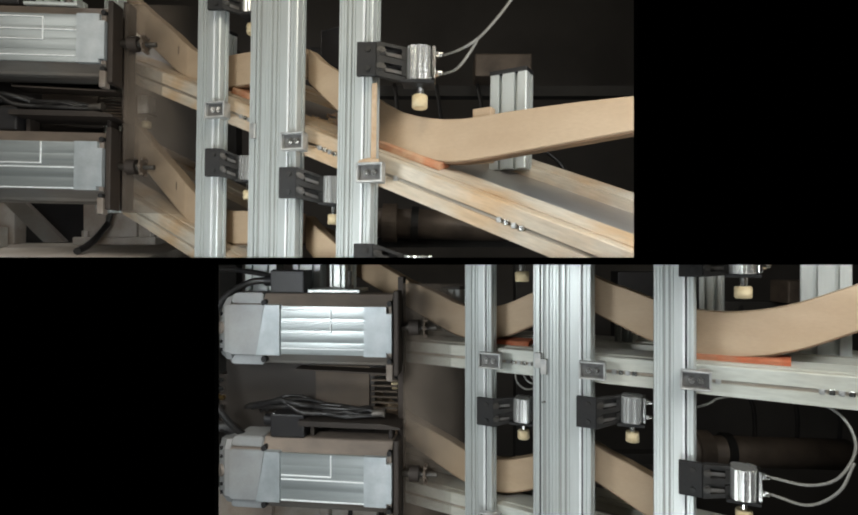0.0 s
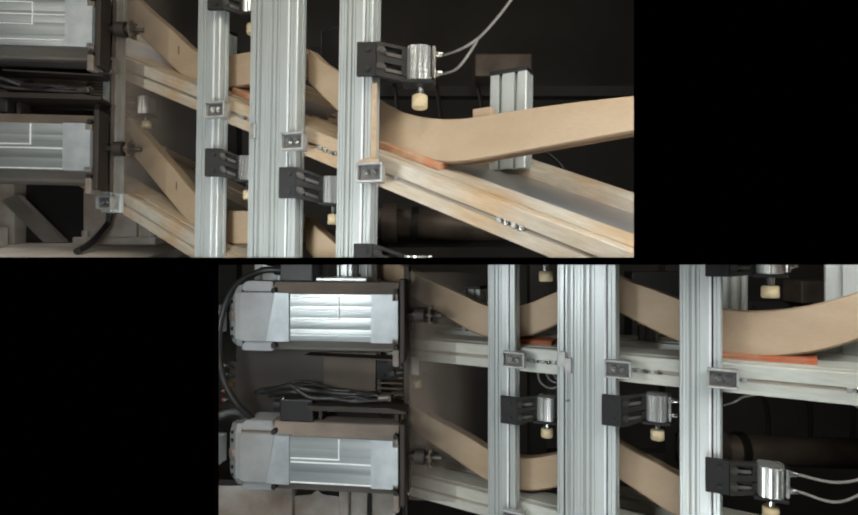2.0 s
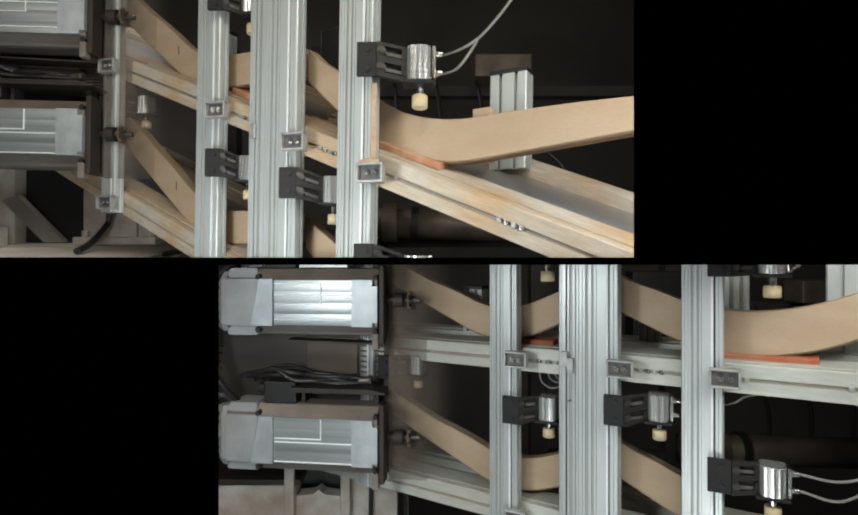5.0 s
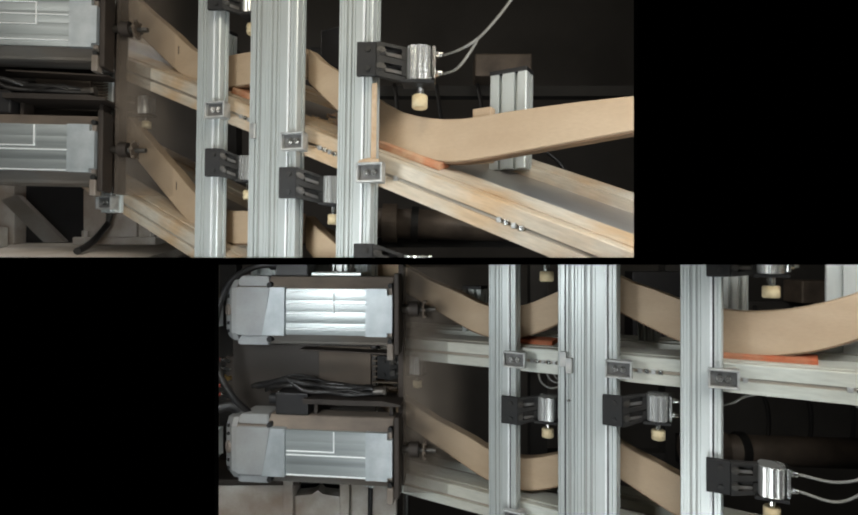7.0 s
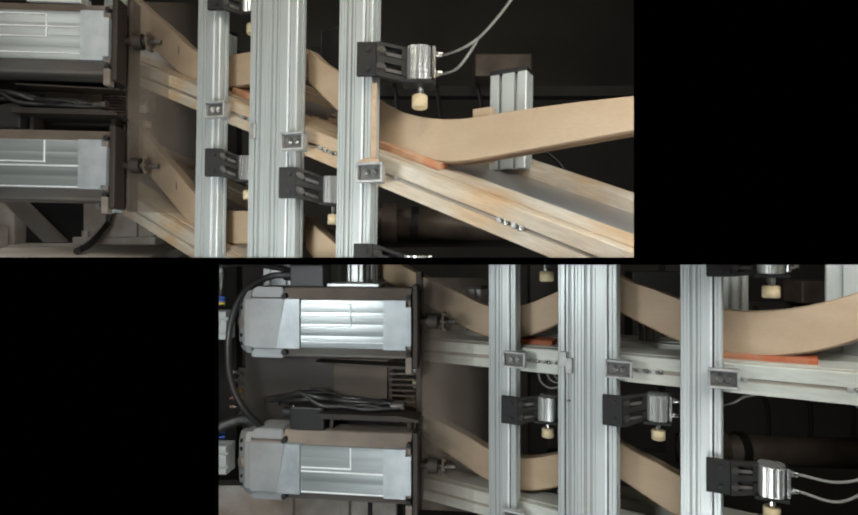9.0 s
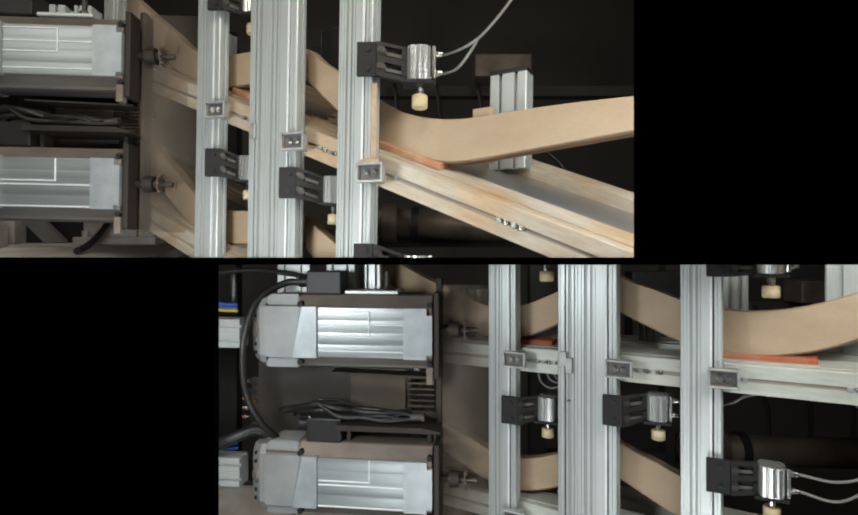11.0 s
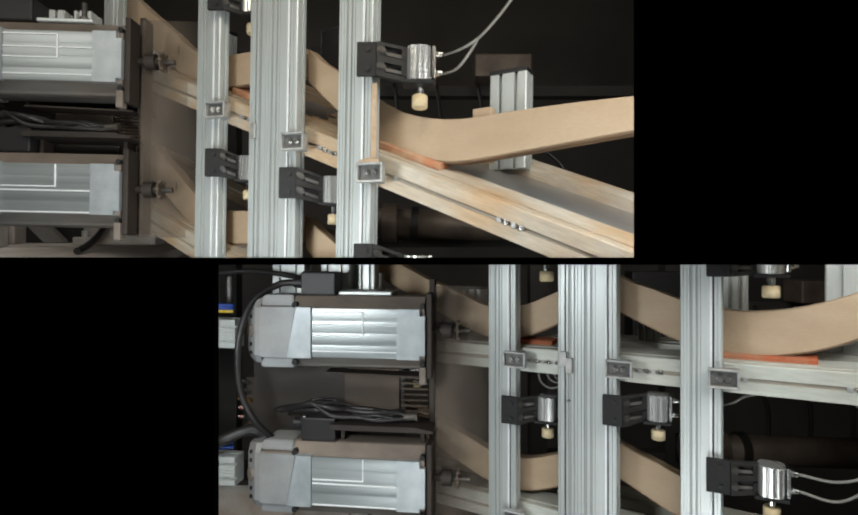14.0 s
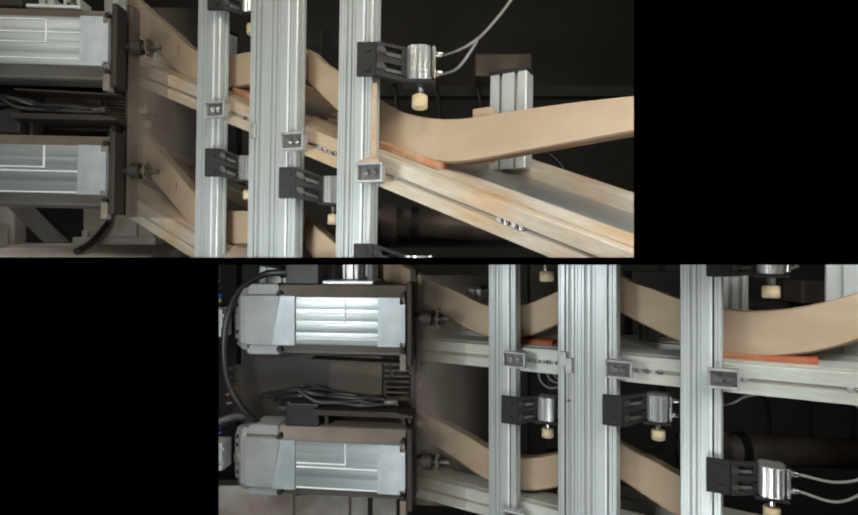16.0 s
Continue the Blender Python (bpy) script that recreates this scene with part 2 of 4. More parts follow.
def slot_profile(w, d, slots, ribs=(), bands=()):
    """The cross-section of a slotted extrusion: front at y = 0 with T-slots, fine ribs and shallow bands, sides and back plain with one slot each."""
    pts = [(0.0, 0.0015), (0.0015, 0.0)]
    cuts = [(s, 0.0062, 0.0085) for s in slots] + [(r, 0.0012, 0.0016) for r in ribs] + [(c, cw, 0.0028) for c, cw in bands]
    for s, cw, cd in sorted(cuts):
        a, b = s - cw / 2, s + cw / 2
        pts += [(a, 0.0), (a + min(0.0003, cd), cd), (b - min(0.0003, cd), cd), (b, 0.0)]
    pts += [(w - 0.0015, 0.0), (w, 0.0015)]
    m = d * 0.62
    pts += [(w, m - 0.003), (w - 0.003, m - 0.003), (w - 0.003, m + 0.003), (w, m + 0.003), (w, d), (0, d)]
    pts += [(0, m + 0.003), (0.003, m + 0.003), (0.003, m - 0.003), (0, m - 0.003)]
    return pts


# ---- the two stations ----
# In a station x runs along the rail, y away from the viewer, z up; x = 0 at the third post's clamp.
def station(origin, turn, lean):
    return Matrix.Translation(origin) @ pose(0, 0, 0, 0, lean, 0) @ pose(0, 0, 0, 0, 0, -turn)


UPPER = station((-0.0856, 0.8, 1.522), 30.7, 0.95)
LOWER = station((0.4264, 0.8, 1.2252), 33.97, 0.0)
LEVEL = 0.283
RAIL_DROP = -0.004
# (start, width) of the first, narrow, wide and third post
POSTS_UPPER = ((-0.400, 0.062), (-0.263, 0.036), (-0.2265, 0.076), (-0.0645, 0.064))
POSTS_LOWER = ((-0.3815, 0.055), (-0.249, 0.0295), (-0.2185, 0.070), (-0.0545, 0.056))


def aluminium_post(m, x, w, z0, z1, label, keep, slots=None, y0=0.0, d=0.02):
    post = thing("aluminium_post", m @ pose(x, y0, z0), label, "post", "posts of the frame")
    slots = slots or (w * 0.77,)
    wide = w > 0.04
    ribs = (w * 0.08, w * 0.17, w * 0.50, w * 0.90) if wide else (w * 0.15,)
    bands = ((w * 0.27, w * 0.075), (w * 0.41, w * 0.06)) if wide else ((w * 0.72, w * 0.20),)
    part("extrusion", prism(B(), slot_profile(w, d, slots, ribs, bands), "z", 0, z1 - z0), ALU, post)
    for s in slots:
        # Slot edge's glint put into a strip, near-white on the wide posts.
        part("slot_edge", box(B(), s - 0.0030, s + 0.0003, -0.0005, 0.0022, 0.001, z1 - z0 - 0.001), GLINT if wide else ALU, post, "thin strip standing for the slot edge's glint")
        # Dark strip on the slot's floor: its shade put into colour.
        part("slot_lining", box(B(), s - 0.0026, s + 0.0026, 0.0060, 0.0082, 0.001, z1 - z0 - 0.001), SLOT, post, "dark strip painted as the slot's shade")
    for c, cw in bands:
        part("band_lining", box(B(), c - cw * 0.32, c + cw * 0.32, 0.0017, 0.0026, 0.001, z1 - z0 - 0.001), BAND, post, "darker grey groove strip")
    keep.append(post)
    return post


def clamp(m, x, z, keep, turn):
    c = thing("corner_clamp", m @ pose(x + 0.0007 * turn, -0.013 - 0.018 * math.sin(radians(turn)), z, 0, 0, turn), "grey cast zinc corner clamp with steel screw, bolting rail to post", "clamp", "corner clamps")
    bm = B()
    box(bm, -0.023, 0.023, 0.008, 0.0128, -0.016, 0.016, 0.001)
    for z0, z1 in ((-0.016, -0.0125), (0.0125, 0.016)):
        box(bm, -0.023, 0.023, 0, 0.009, z0, z1, 0.0008)
    for x0, x1 in ((-0.023, -0.0195), (0.0195, 0.023)):
        box(bm, x0, x1, 0, 0.009, -0.0124, 0.0124, 0.0008)
    box(bm, 0.004, 0.0195, 0.0129, 0.0225, -0.016, 0.016, 0.001)
    part("housing", bm, ZINC, c)
    # Sheet in the recess, coloured dark as if shaded.
    part("cavity", box(B(), -0.0193, 0.0193, 0.0066, 0.0079, -0.0123, 0.0123), RECESS, c, "dark sheet painted as the recess's shade")
    for sx in (-0.006, 0.007):
        bm = rod(B(), (sx, 0.0065, 0), (sx, 0.0035, 0), 0.0056, 12)
        rod(bm, (sx, 0.0034, 0), (sx, 0.0008, 0), 0.0038, 6)
        part("screw", bm, SCREW, c, "steel screw")
    for o in c.children_recursive:
        for v in o.data.vertices:
            v.co.x *= 0.88
            v.co.z *= 0.88
    keep.append(c)


def pneumatic_cylinder(m, x, z, keep, whole=True, hose=None, hose2=None, reach=0.0, rise=0.0, fittings=True, back=0.005, turn=8.0, size=1.0, more=(), y0=0.0):
    """x: the post's slot, z: the top of its bracket."""
    label = "chrome pneumatic clamp cylinder with cream rubber foot on black bracket"
    c = thing("pneumatic_cylinder", m @ pose(x + 0.00042 * turn, y0 - 0.016 * math.sin(radians(turn)), z, 0, 0, turn), label, "cylinder", "clamp cylinders")
    if whole:
        bm = box(B(), -0.017, 0.017, -0.010, -0.002, -0.050, -0.001, 0.0015)
        plate = part("bracket_plate", bm, BLACK, c, "black bracket plate")
        for sz in (-0.012, -0.040):
            bm = rod(B(), (0.003, -0.010, sz), (0.003, -0.0125, sz), 0.0042, 14)
            rod(bm, (0.003, -0.0125, sz), (0.003, -0.0132, sz), 0.0022, 6)
            part("screw", bm, BLACK2, plate)
        bm = B()
        box(bm, 0.0172, 0.052, -0.012, -0.006, -0.006, -0.001, 0.0006)
        box(bm, 0.0172, 0.052, -0.012, -0.006, -0.029, -0.020, 0.0006)
        box(bm, 0.0172, 0.052, -0.012, -0.006, -0.050, -0.043, 0.0006)
        box(bm, 0.0172, 0.026, -0.012, -0.006, -0.0431, -0.0289, 0)
        box(bm, 0.0172, 0.026, -0.012, -0.006, -0.0201, -0.0059, 0)
        box(bm, 0.044, 0.052, -0.012, -0.006, -0.0431, -0.0289, 0)
        box(bm, 0.044, 0.052, -0.012, -0.006, -0.0201, -0.0059, 0)
        box(bm, 0.0172, 0.052, -0.004, -0.001, -0.050, -0.001, 0.0006)
        arm = part("slotted_arm", bm, BLACK2, c, "dark slotted arm")
        for sz in (-0.013, -0.036):
            bm = rod(B(), (0.0225, -0.012, sz), (0.0225, -0.0130, sz), 0.0052, 16)
            rod(bm, (0.0225, -0.0130, sz), (0.0225, -0.0148, sz), 0.0038, 14)
            rod(bm, (0.0225, -0.0148, sz), (0.0225, -0.0153, sz), 0.0020, 6)
            part("bolt", bm, BOLT, arm, "dull steel bolt")
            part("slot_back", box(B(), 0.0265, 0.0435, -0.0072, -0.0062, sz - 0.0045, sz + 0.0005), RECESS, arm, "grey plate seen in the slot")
        # grooved body, drawn out downwards
        front = ((0.050, -0.014), (0.0515, -0.020), (0.0555, -0.0240), (0.0590, -0.0248), (0.0605, -0.0228), (0.0640, -0.0212), (0.0650, -0.0252), (0.0690, -0.0264),
                 (0.0725, -0.0250), (0.0740, -0.0222), (0.0770, -0.0216), (0.0780, -0.0252), (0.0825, -0.0236), (0.0865, -0.0190), (0.0885, -0.0130), (0.089, 0.008), (0.084, 0.014), (0.056, 0.014), (0.050, 0.008))
        bm = prism(B(), front, "z", -0.048, -0.001)
        bmesh.ops.bevel(bm, geom=[e for e in bm.edges if abs(e.verts[0].co.z - e.verts[1].co.z) < 1e-6], offset=0.0008, segments=1, affect="EDGES")
        body = part("cylinder_body", bm, CHROME, c, "polished fluted cylinder body")
        if fittings:
            part("end_plate", box(B(), 0.0895, 0.0955, -0.020, 0.010, -0.046, -0.001, 0.001), STEEL, body)
            for sz in (-0.010, -0.036):
                bm = rod(B(), (0.0955, -0.010, sz), (0.106, -0.010, sz), 0.0036, 12)
                rod(bm, (0.0955, -0.010, sz), (0.100, -0.010, sz), 0.0052, 6)
                part("fitting", bm, STEEL, body)
    bm = box(B(), 0.045, 0.094, -0.022, 0.012, -0.0535, -0.0485, 0.001) if whole else box(B(), 0.056, 0.084, -0.016, 0.008, -0.0535, -0.0505, 0.001)
    part("guide_plate", bm, BLACK, c)
    part("piston_rod", rod(B(), (0.070, -0.006, -0.053), (0.070, -0.006, -0.067), 0.0058, 14), STEEL, c)
    bm = rod(B(), (0.070, -0.006, -0.0665), (0.070, -0.006, -0.0840), 0.0128, 24)
    bmesh.ops.bevel(bm, geom=[e for e in bm.edges if len(e.link_faces) == 2 and e.calc_face_angle(0) > 1], offset=0.0012, segments=2, affect="EDGES")
    part("rubber_foot", bm, RUBBER, c, "cream rubber foot", smooth=True)
    squeeze = math.cos(radians(32)) / math.cos(radians(32 - turn))

    def bent(p):
        """The arm reaches out and bends to bring the body over the strip."""
        k = min(max((p.x - 0.0172) / 0.0348, 0.0), 1.0)
        q = Vector((0.050 + (p.x - 0.050) * size, p.y * size, p.z * size)) if p.x > 0.0445 else p.copy()
        q += Vector((reach * k, back * k, rise * k))
        q.x *= squeeze
        return q

    for o in c.children_recursive:
        for v in o.data.vertices:
            v.co = bent(v.co)
    straight = Matrix.Rotation(radians(-turn), 3, "Z")
    for pts, sz in ((hose, -0.010), (hose2, -0.036), *((p, None) for p in more)):
        if pts:
            pts = [straight @ Vector(p) for p in pts]
            if fittings and sz is not None:
                pts = [bent(Vector((0.104, -0.010, sz))), bent(Vector((0.112, -0.010, sz)))] + [p for p in pts if p.x > bent(Vector((0.118, 0, 0))).x or p.y > 0.03]
            part("air_hose", tube(B(), pts, 0.0019), HOSE, c, "grey air hose", smooth=True)
    keep.append(c)
    return c


def rail(m, slope, x0, x1, z, label, keep, depth, lift):
    """A pair of slotted extrusions with a trough between, along the row of posts. lift: how steeply its bed rises to the back."""
    tilt = -math.degrees(math.atan(slope))
    n = math.hypot(1, slope)
    r = thing("conveyor_rail", m @ pose(0, 0, z, 0, tilt, 0), label, "rail", "rails")
    a, b = x0 * n, x1 * n
    h, f = 0.0215, 0.0212
    up = lambda pts: [(y, w + lift * (y - f)) for y, w in pts]
    front = [(f, -h), (f, -0.0045), (f + 0.008, -0.0045), (f + 0.008, 0.0015), (f, 0.0015), (f, h - 0.0015), (f + 0.0015, h),
             (f + 0.010, h), (f + 0.010, h - 0.002), (f + 0.016, h - 0.002), (f + 0.016, h), (0.074, h), (0.074, -h)]
    part("front_beam", prism(B(), up(front), "x", a, b), RAIL_TAN if slope < 0 else ALU_RAIL, r)
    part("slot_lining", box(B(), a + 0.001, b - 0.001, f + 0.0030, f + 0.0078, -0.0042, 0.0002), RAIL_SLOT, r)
    part("trough", prism(B(), up([(0.0745, -h), (0.0745, h - 0.014), (depth - 0.046, h - 0.014), (depth - 0.046, -h)]), "x", a, b), TROUGH, r, "bare metal trough with brown dust")
    back = [(depth - 0.0455, -h), (depth - 0.0455, h + 0.001), (depth - 0.036, h + 0.001), (depth - 0.036, h - 0.003), (depth - 0.026, h - 0.003), (depth - 0.026, h + 0.001), (depth, h + 0.001), (depth, -h)]
    part("back_beam", prism(B(), up(back), "x", a, b), RAIL_TAN if slope < 0 else ALU_RAIL, r)
    keep.append(r)
    return r


def slot_nuts(m, slope, x, z, n, keep):
    for i in range(n):
        s = thing("slot_nut", m @ pose(x + 0.0105 * i, 0.0, z + slope * (x + 0.0105 * i) + (0.008 if slope < 0 else RAIL_DROP)), "small dull steel nut in the rail slot", "nut", "slot nuts")
        bm = box(B(), -0.0034, 0.0034, 0.0195, 0.028, -0.0050, 0.0022, 0.0008)
        rod(bm, (0, 0.0215, -0.0015), (0, 0.0180, -0.0015), 0.0022, 8)
        part("nut_body", bm, STEEL if i % 2 else ZINC, s)
        keep.append(s)


def bend(d, curve, cross):
    """Height of a bent strip above its lowest point: a round belly that runs out into straight arms."""
    d = abs(d)
    return curve * d * d if d < cross else curve * cross * cross + 2 * curve * cross * (d - cross)


def bent_strip(m, slope, x_low, x0, x1, z, height, curve, cross, label, keep, y0=0.047, depth=0.022, marks=(), taper=0.18):
    """A strip of bent plywood on edge, that rests on the rail with its belly."""
    s = thing("bent_wood_strip", m, label, "wood strip", "bent wood strips")
    bm, n = B(), 44
    rows = []

    def thick(x):
        if x > x_low:
            return height * (1 - 0.26 * ((x - x_low) / 0.3) ** 2)
        steep = slope - 2 * curve * min(x_low - x, cross)
        return height * math.hypot(1, steep) / math.hypot(1, slope) * (1 - min(3.3 * taper * ((x - x_low) / 0.3) ** 2, taper))

    for i in range(n + 1):
        x = x0 + (x1 - x0) * i / n
        lo = z + slope * x + bend(x - x_low, curve, cross)
        hh = thick(x)
        rows.append([bm.verts.new((x, y, q)) for y, q in ((y0, lo + 0.0012), (y0 + 0.0012, lo), (y0 + depth, lo), (y0 + depth, lo + hh), (y0 + 0.0012, lo + hh), (y0, lo + hh - 0.0012))])
    for a, b in zip(rows, rows[1:]):
        for k in range(6):
            bm.faces.new((a[k], a[(k + 1) % 6], b[(k + 1) % 6], b[k]))
    bm.faces.new(rows[0])
    bm.faces.new(rows[-1][::-1])
    part("strip", bm, WOOD, s)
    bm, rows = B(), []
    for i in range(n + 1):
        x = x0 + (x1 - x0) * i / n
        lo = z + slope * x + bend(x - x_low, curve, cross)
        rows.append([bm.verts.new((x, y, q)) for y, q in ((y0 + 0.002, lo - 0.0022), (y0 + depth, lo - 0.0022), (y0 + depth, lo - 0.0002), (y0 + 0.002, lo - 0.0002))])
    for a, b in zip(rows, rows[1:]):
        for k in range(4):
            bm.faces.new((a[k], a[(k + 1) % 4], b[(k + 1) % 4], b[k]))
    bm.faces.new(rows[0])
    bm.faces.new(rows[-1][::-1])
    part("bottom_veneer", bm, VENEER, s, "dark bottom veneer")
    for x in marks:
        lo = z + slope * x + bend(x - x_low, curve, cross)
        part("pencil_mark", box(B(), x - 0.0012, x + 0.0012, y0 - 0.0004, y0 - 0.0001, lo + 0.036, lo + 0.052), PLASTIC, s, "short dark pencil mark")
    keep.append(s)


def felt_pad(m, slope, x0, x1, z, keep, lift):
    n = math.hypot(1, slope)
    f = thing("felt_pad", m @ pose(0, 0, z, 0, -math.degrees(math.atan(slope)), 0), "orange red felt strip lying on the rail", "felt pad", "felt pads")
    lo, hi = (0.0295, 0.0400) if slope < 0 else (0.0177, 0.0255)
    outline = [(0.045, lo + lift * 0.024), (0.072, lo + lift * 0.051), (0.072, hi + lift * 0.051), (0.047, hi + lift * 0.026), (0.045, hi - 0.002 + lift * 0.024)]
    part("felt", prism(B(), outline, "x", x0 * n, x1 * n), FELT_DUSTY if slope < 0 else FELT, f)
    keep.append(f)


def rail_stub(m, slope, x, w, y, top, z, lift, keep):
    """A short extrusion with a black cap that stands on the back of a rail."""
    lo = slope * x + z + 0.0215 + lift * (y - 0.0212) - 0.004
    s = thing("rail_stub", m @ pose(x, y, lo), "short aluminium extrusion with black end cap on the rail", "post", "rail stubs")
    part("extrusion", prism(B(), slot_profile(w, 0.03, (w * 0.3, w * 0.72)), "z", 0, top - lo), ALU, s)
    part("end_cap", box(B(), -0.0008, w + 0.0008, -0.0008, 0.031, top - lo, top - lo + 0.007, 0.001), PLASTIC, s, "black plastic end cap")
    keep.append(s)


def build_station(m, slope, top, bottom, keep, upper):
    """One frame with its posts, rails, strips and clamp cylinders."""
    z_of = lambda x, o: slope * x + o
    posts = POSTS_UPPER if upper else POSTS_LOWER
    depth, lift = (0.235, 0.34) if upper else (0.15, 0.12)
    aluminium_post(m, -0.712, 0.050, z_of(-0.69, -LEVEL - 0.022), top, "dusty aluminium post beside the cutting spindles", keep)
    aluminium_post(m, *posts[0], bottom, top, "silver slotted aluminium post carrying clamps", keep)
    aluminium_post(m, *posts[1], bottom, top, "narrow silver aluminium post beside a wider one", keep, (posts[1][1] * 0.4,), 0.003)
    aluminium_post(m, *posts[2], bottom, top, "wide silver slotted aluminium post carrying clamps", keep)
    aluminium_post(m, *posts[3], bottom, top if upper else 0.22, "wood-dusted silver aluminium post carrying clamps", keep)
    clamps = (-0.682, -0.338, -0.152, 0.0) if upper else (-0.329, -0.148, 0.0)
    for lv in (0, -LEVEL):
        rail(m, slope, -1.05, 0.62, lv + (0.008 if upper else RAIL_DROP), "dusty aluminium rail pair carrying bent wood strips", keep, depth, lift)
        for x in clamps:
            clamp(m, x, z_of(x, lv), keep, 14 if upper else 8)
        if lv == 0:
            felt_pad(m, slope, -0.375, -0.275, lv, keep, lift)
            felt_pad(m, slope, -0.050, 0.075 if upper else 0.118, lv, keep, lift)
        slot_nuts(m, slope, -0.304, lv, 5, keep)
        slot_nuts(m, slope, -0.118, lv, 4, keep)
        slot_nuts(m, slope, 0.030, lv, 1, keep)
        slot_nuts(m, slope, 0.152 if not upper else 0.195, lv, 4, keep)
        if lv == 0 and upper:
            w = thing("wood_block", m @ pose(0.128, 0.0725, 0.0), "small pale wood block leaning behind a bent strip", "wood block")
            part("block", box(B(), 0.0, 0.030, 0.0, 0.016, 0.018, 0.097, 0.002), WOOD, w)
            keep.append(w)
        seat = 0.0290 + lift * 0.030 if upper else 0.0265
        low_at, curve, cross = ((-0.455, 2.3, 0.08) if lv == 0 else (-0.430, 2.2, 0.09)) if upper else (-0.380, 2.9, 0.079) if lv == 0 else (-0.362, 2.7, 0.075)
        bent_strip(m, slope, low_at, -0.74, -0.19, lv + (0.0325 if upper else seat), 0.062 if upper else 0.060, curve, cross, "pale bent plywood strip with a rounded belly on the rail", keep, marks=(-0.523,) if upper else (), taper=0.06 if upper else 0.18)
        bent_strip(m, slope, 0.021 if upper else 0.030, -0.172 if upper else -0.20, 0.42 if upper or lv == 0 else -0.02, lv + seat + (0.0065 if upper else 0.0), 0.0625 if upper else 0.0665, 1.9, 0.125, "pale bent plywood strip with long rising arms", keep, 0.050, taper=0.28 if upper else 0.18)
        if lv == 0:
            rail_stub(m, slope, -0.500, 0.045, 0.105, 0.108 if not upper else 0.335, lv, lift, keep)
            rail_stub(m, slope, 0.128 if not upper else 0.113, 0.062, 0.115 if not upper else 0.165, 0.22 if not upper else 0.174, lv, lift, keep)
            if not upper:
                for x, w in ((-0.1425, 0.0125), (-0.126, 0.016), (-0.008, 0.034)):
                    rail_stub(m, slope, x, w, 0.112, 0.078 if x < -0.05 else 0.17, lv, lift, keep)
    for x, z in (((-0.2475, z_of(-0.2475, -0.008)),) if upper else ((-0.2275, -0.008), (-0.2375, 0.002))):
        b = thing("slot_block", m @ pose(x, 0.0, z), "small grey cast block in the post slot", "bracket", "slot blocks")
        part("block", box(B(), -0.0055, 0.0055, -0.004, 0.0025, -0.013, 0.013, 0.001), ZINC, b)
        keep.append(b)
    if upper:
        h = thing("hanging_sensor", m @ pose(-0.140, 0.1, 0.285), "black sensor box hung on a short aluminium bar", "sensor")
        part("bar", prism(B(), slot_profile(0.022, 0.02, (0.011,)), "z", 0.0, 0.33), ALU, h)
        part("sensor_box", box(B(), -0.052, 0.024, 0.0, 0.04, -0.075, -0.0005, 0.003), PLASTIC, h, "black sensor box")
        keep.append(h)
        d = thing("sawdust_heap", m @ pose(0.0, -0.004, 0.0143), "loose orange sawdust heaped on a corner clamp", "sawdust", "", "stuff")
        bm = B()
        bmesh.ops.create_icosphere(bm, subdivisions=3, radius=1.0)
        for v in bm.verts:
            f = 1 + 0.25 * noise.noise(v.co * 3.1)
            v.co = Vector((v.co.x * 0.021 * f, v.co.y * 0.008, max(v.co.z, -0.05) * 0.008 * f))
        part("heap", bm, SAWDUST, d)
        part("streak", box(B(), 0.0005, 0.0095, 0.0030, 0.0043, 0.006, 0.118, 0.0005), SAWDUST, d)
        keep.append(d)
    # clamp cylinders by post and level
    hose_up = [(0.124, 0.002, -0.038), (0.152, 0.0, -0.036), (0.178, 0.0, -0.026), (0.203, 0.0, -0.006), (0.225, 0.0, 0.017), (0.25, 0.0, 0.05)]
    hose_lo = [(0.122, 0.002, -0.065), (0.148, 0.0, -0.060), (0.167, 0.0, -0.041), (0.176, 0.0, -0.028)]
    loop_a = [(0.106, 0.002, -0.006), (0.140, 0.002, -0.006), (0.172, 0.006, 0.010), (0.190, 0.02, 0.050), (0.172, 0.04, 0.085), (0.12, 0.07, 0.10)]
    loop_b = [(0.106, 0.002, -0.034), (0.140, 0.002, -0.032), (0.172, 0.006, -0.008), (0.188, 0.012, 0.030)]
    short_a = [(0.104, 0.002, 0.004), (0.108, 0.015, 0.006), (0.104, 0.035, 0.02), (0.085, 0.05, 0.025), (0.060, 0.06, 0.03), (0.05, 0.07, 0.06)]
    s1, s2, s3 = (-0.347, -0.166, -0.0086) if upper else (-0.338, -0.157, -0.0064)
    hang_a = [(0.032, 0.05, 0.040), (0.036, 0.05, 0.020), (0.053, 0.05, 0.010), (0.073, 0.05, 0.016), (0.085, 0.05, 0.030)]
    hang_b = [(0.042, 0.06, 0.040), (0.050, 0.06, 0.024), (0.064, 0.06, 0.019), (0.080, 0.06, 0.024), (0.092, 0.06, 0.038)]
    hang_c = [(0.038, 0.07, 0.046), (0.044, 0.065, 0.020), (0.058, 0.065, 0.004), (0.078, 0.07, 0.012), (0.09, 0.075, 0.034)]
    spare = [(-0.01, 0.05, 0.060), (0.016, 0.042, 0.0725), (0.03, 0.042, 0.083), (0.05, 0.05, 0.088), (0.07, 0.06, 0.090)]
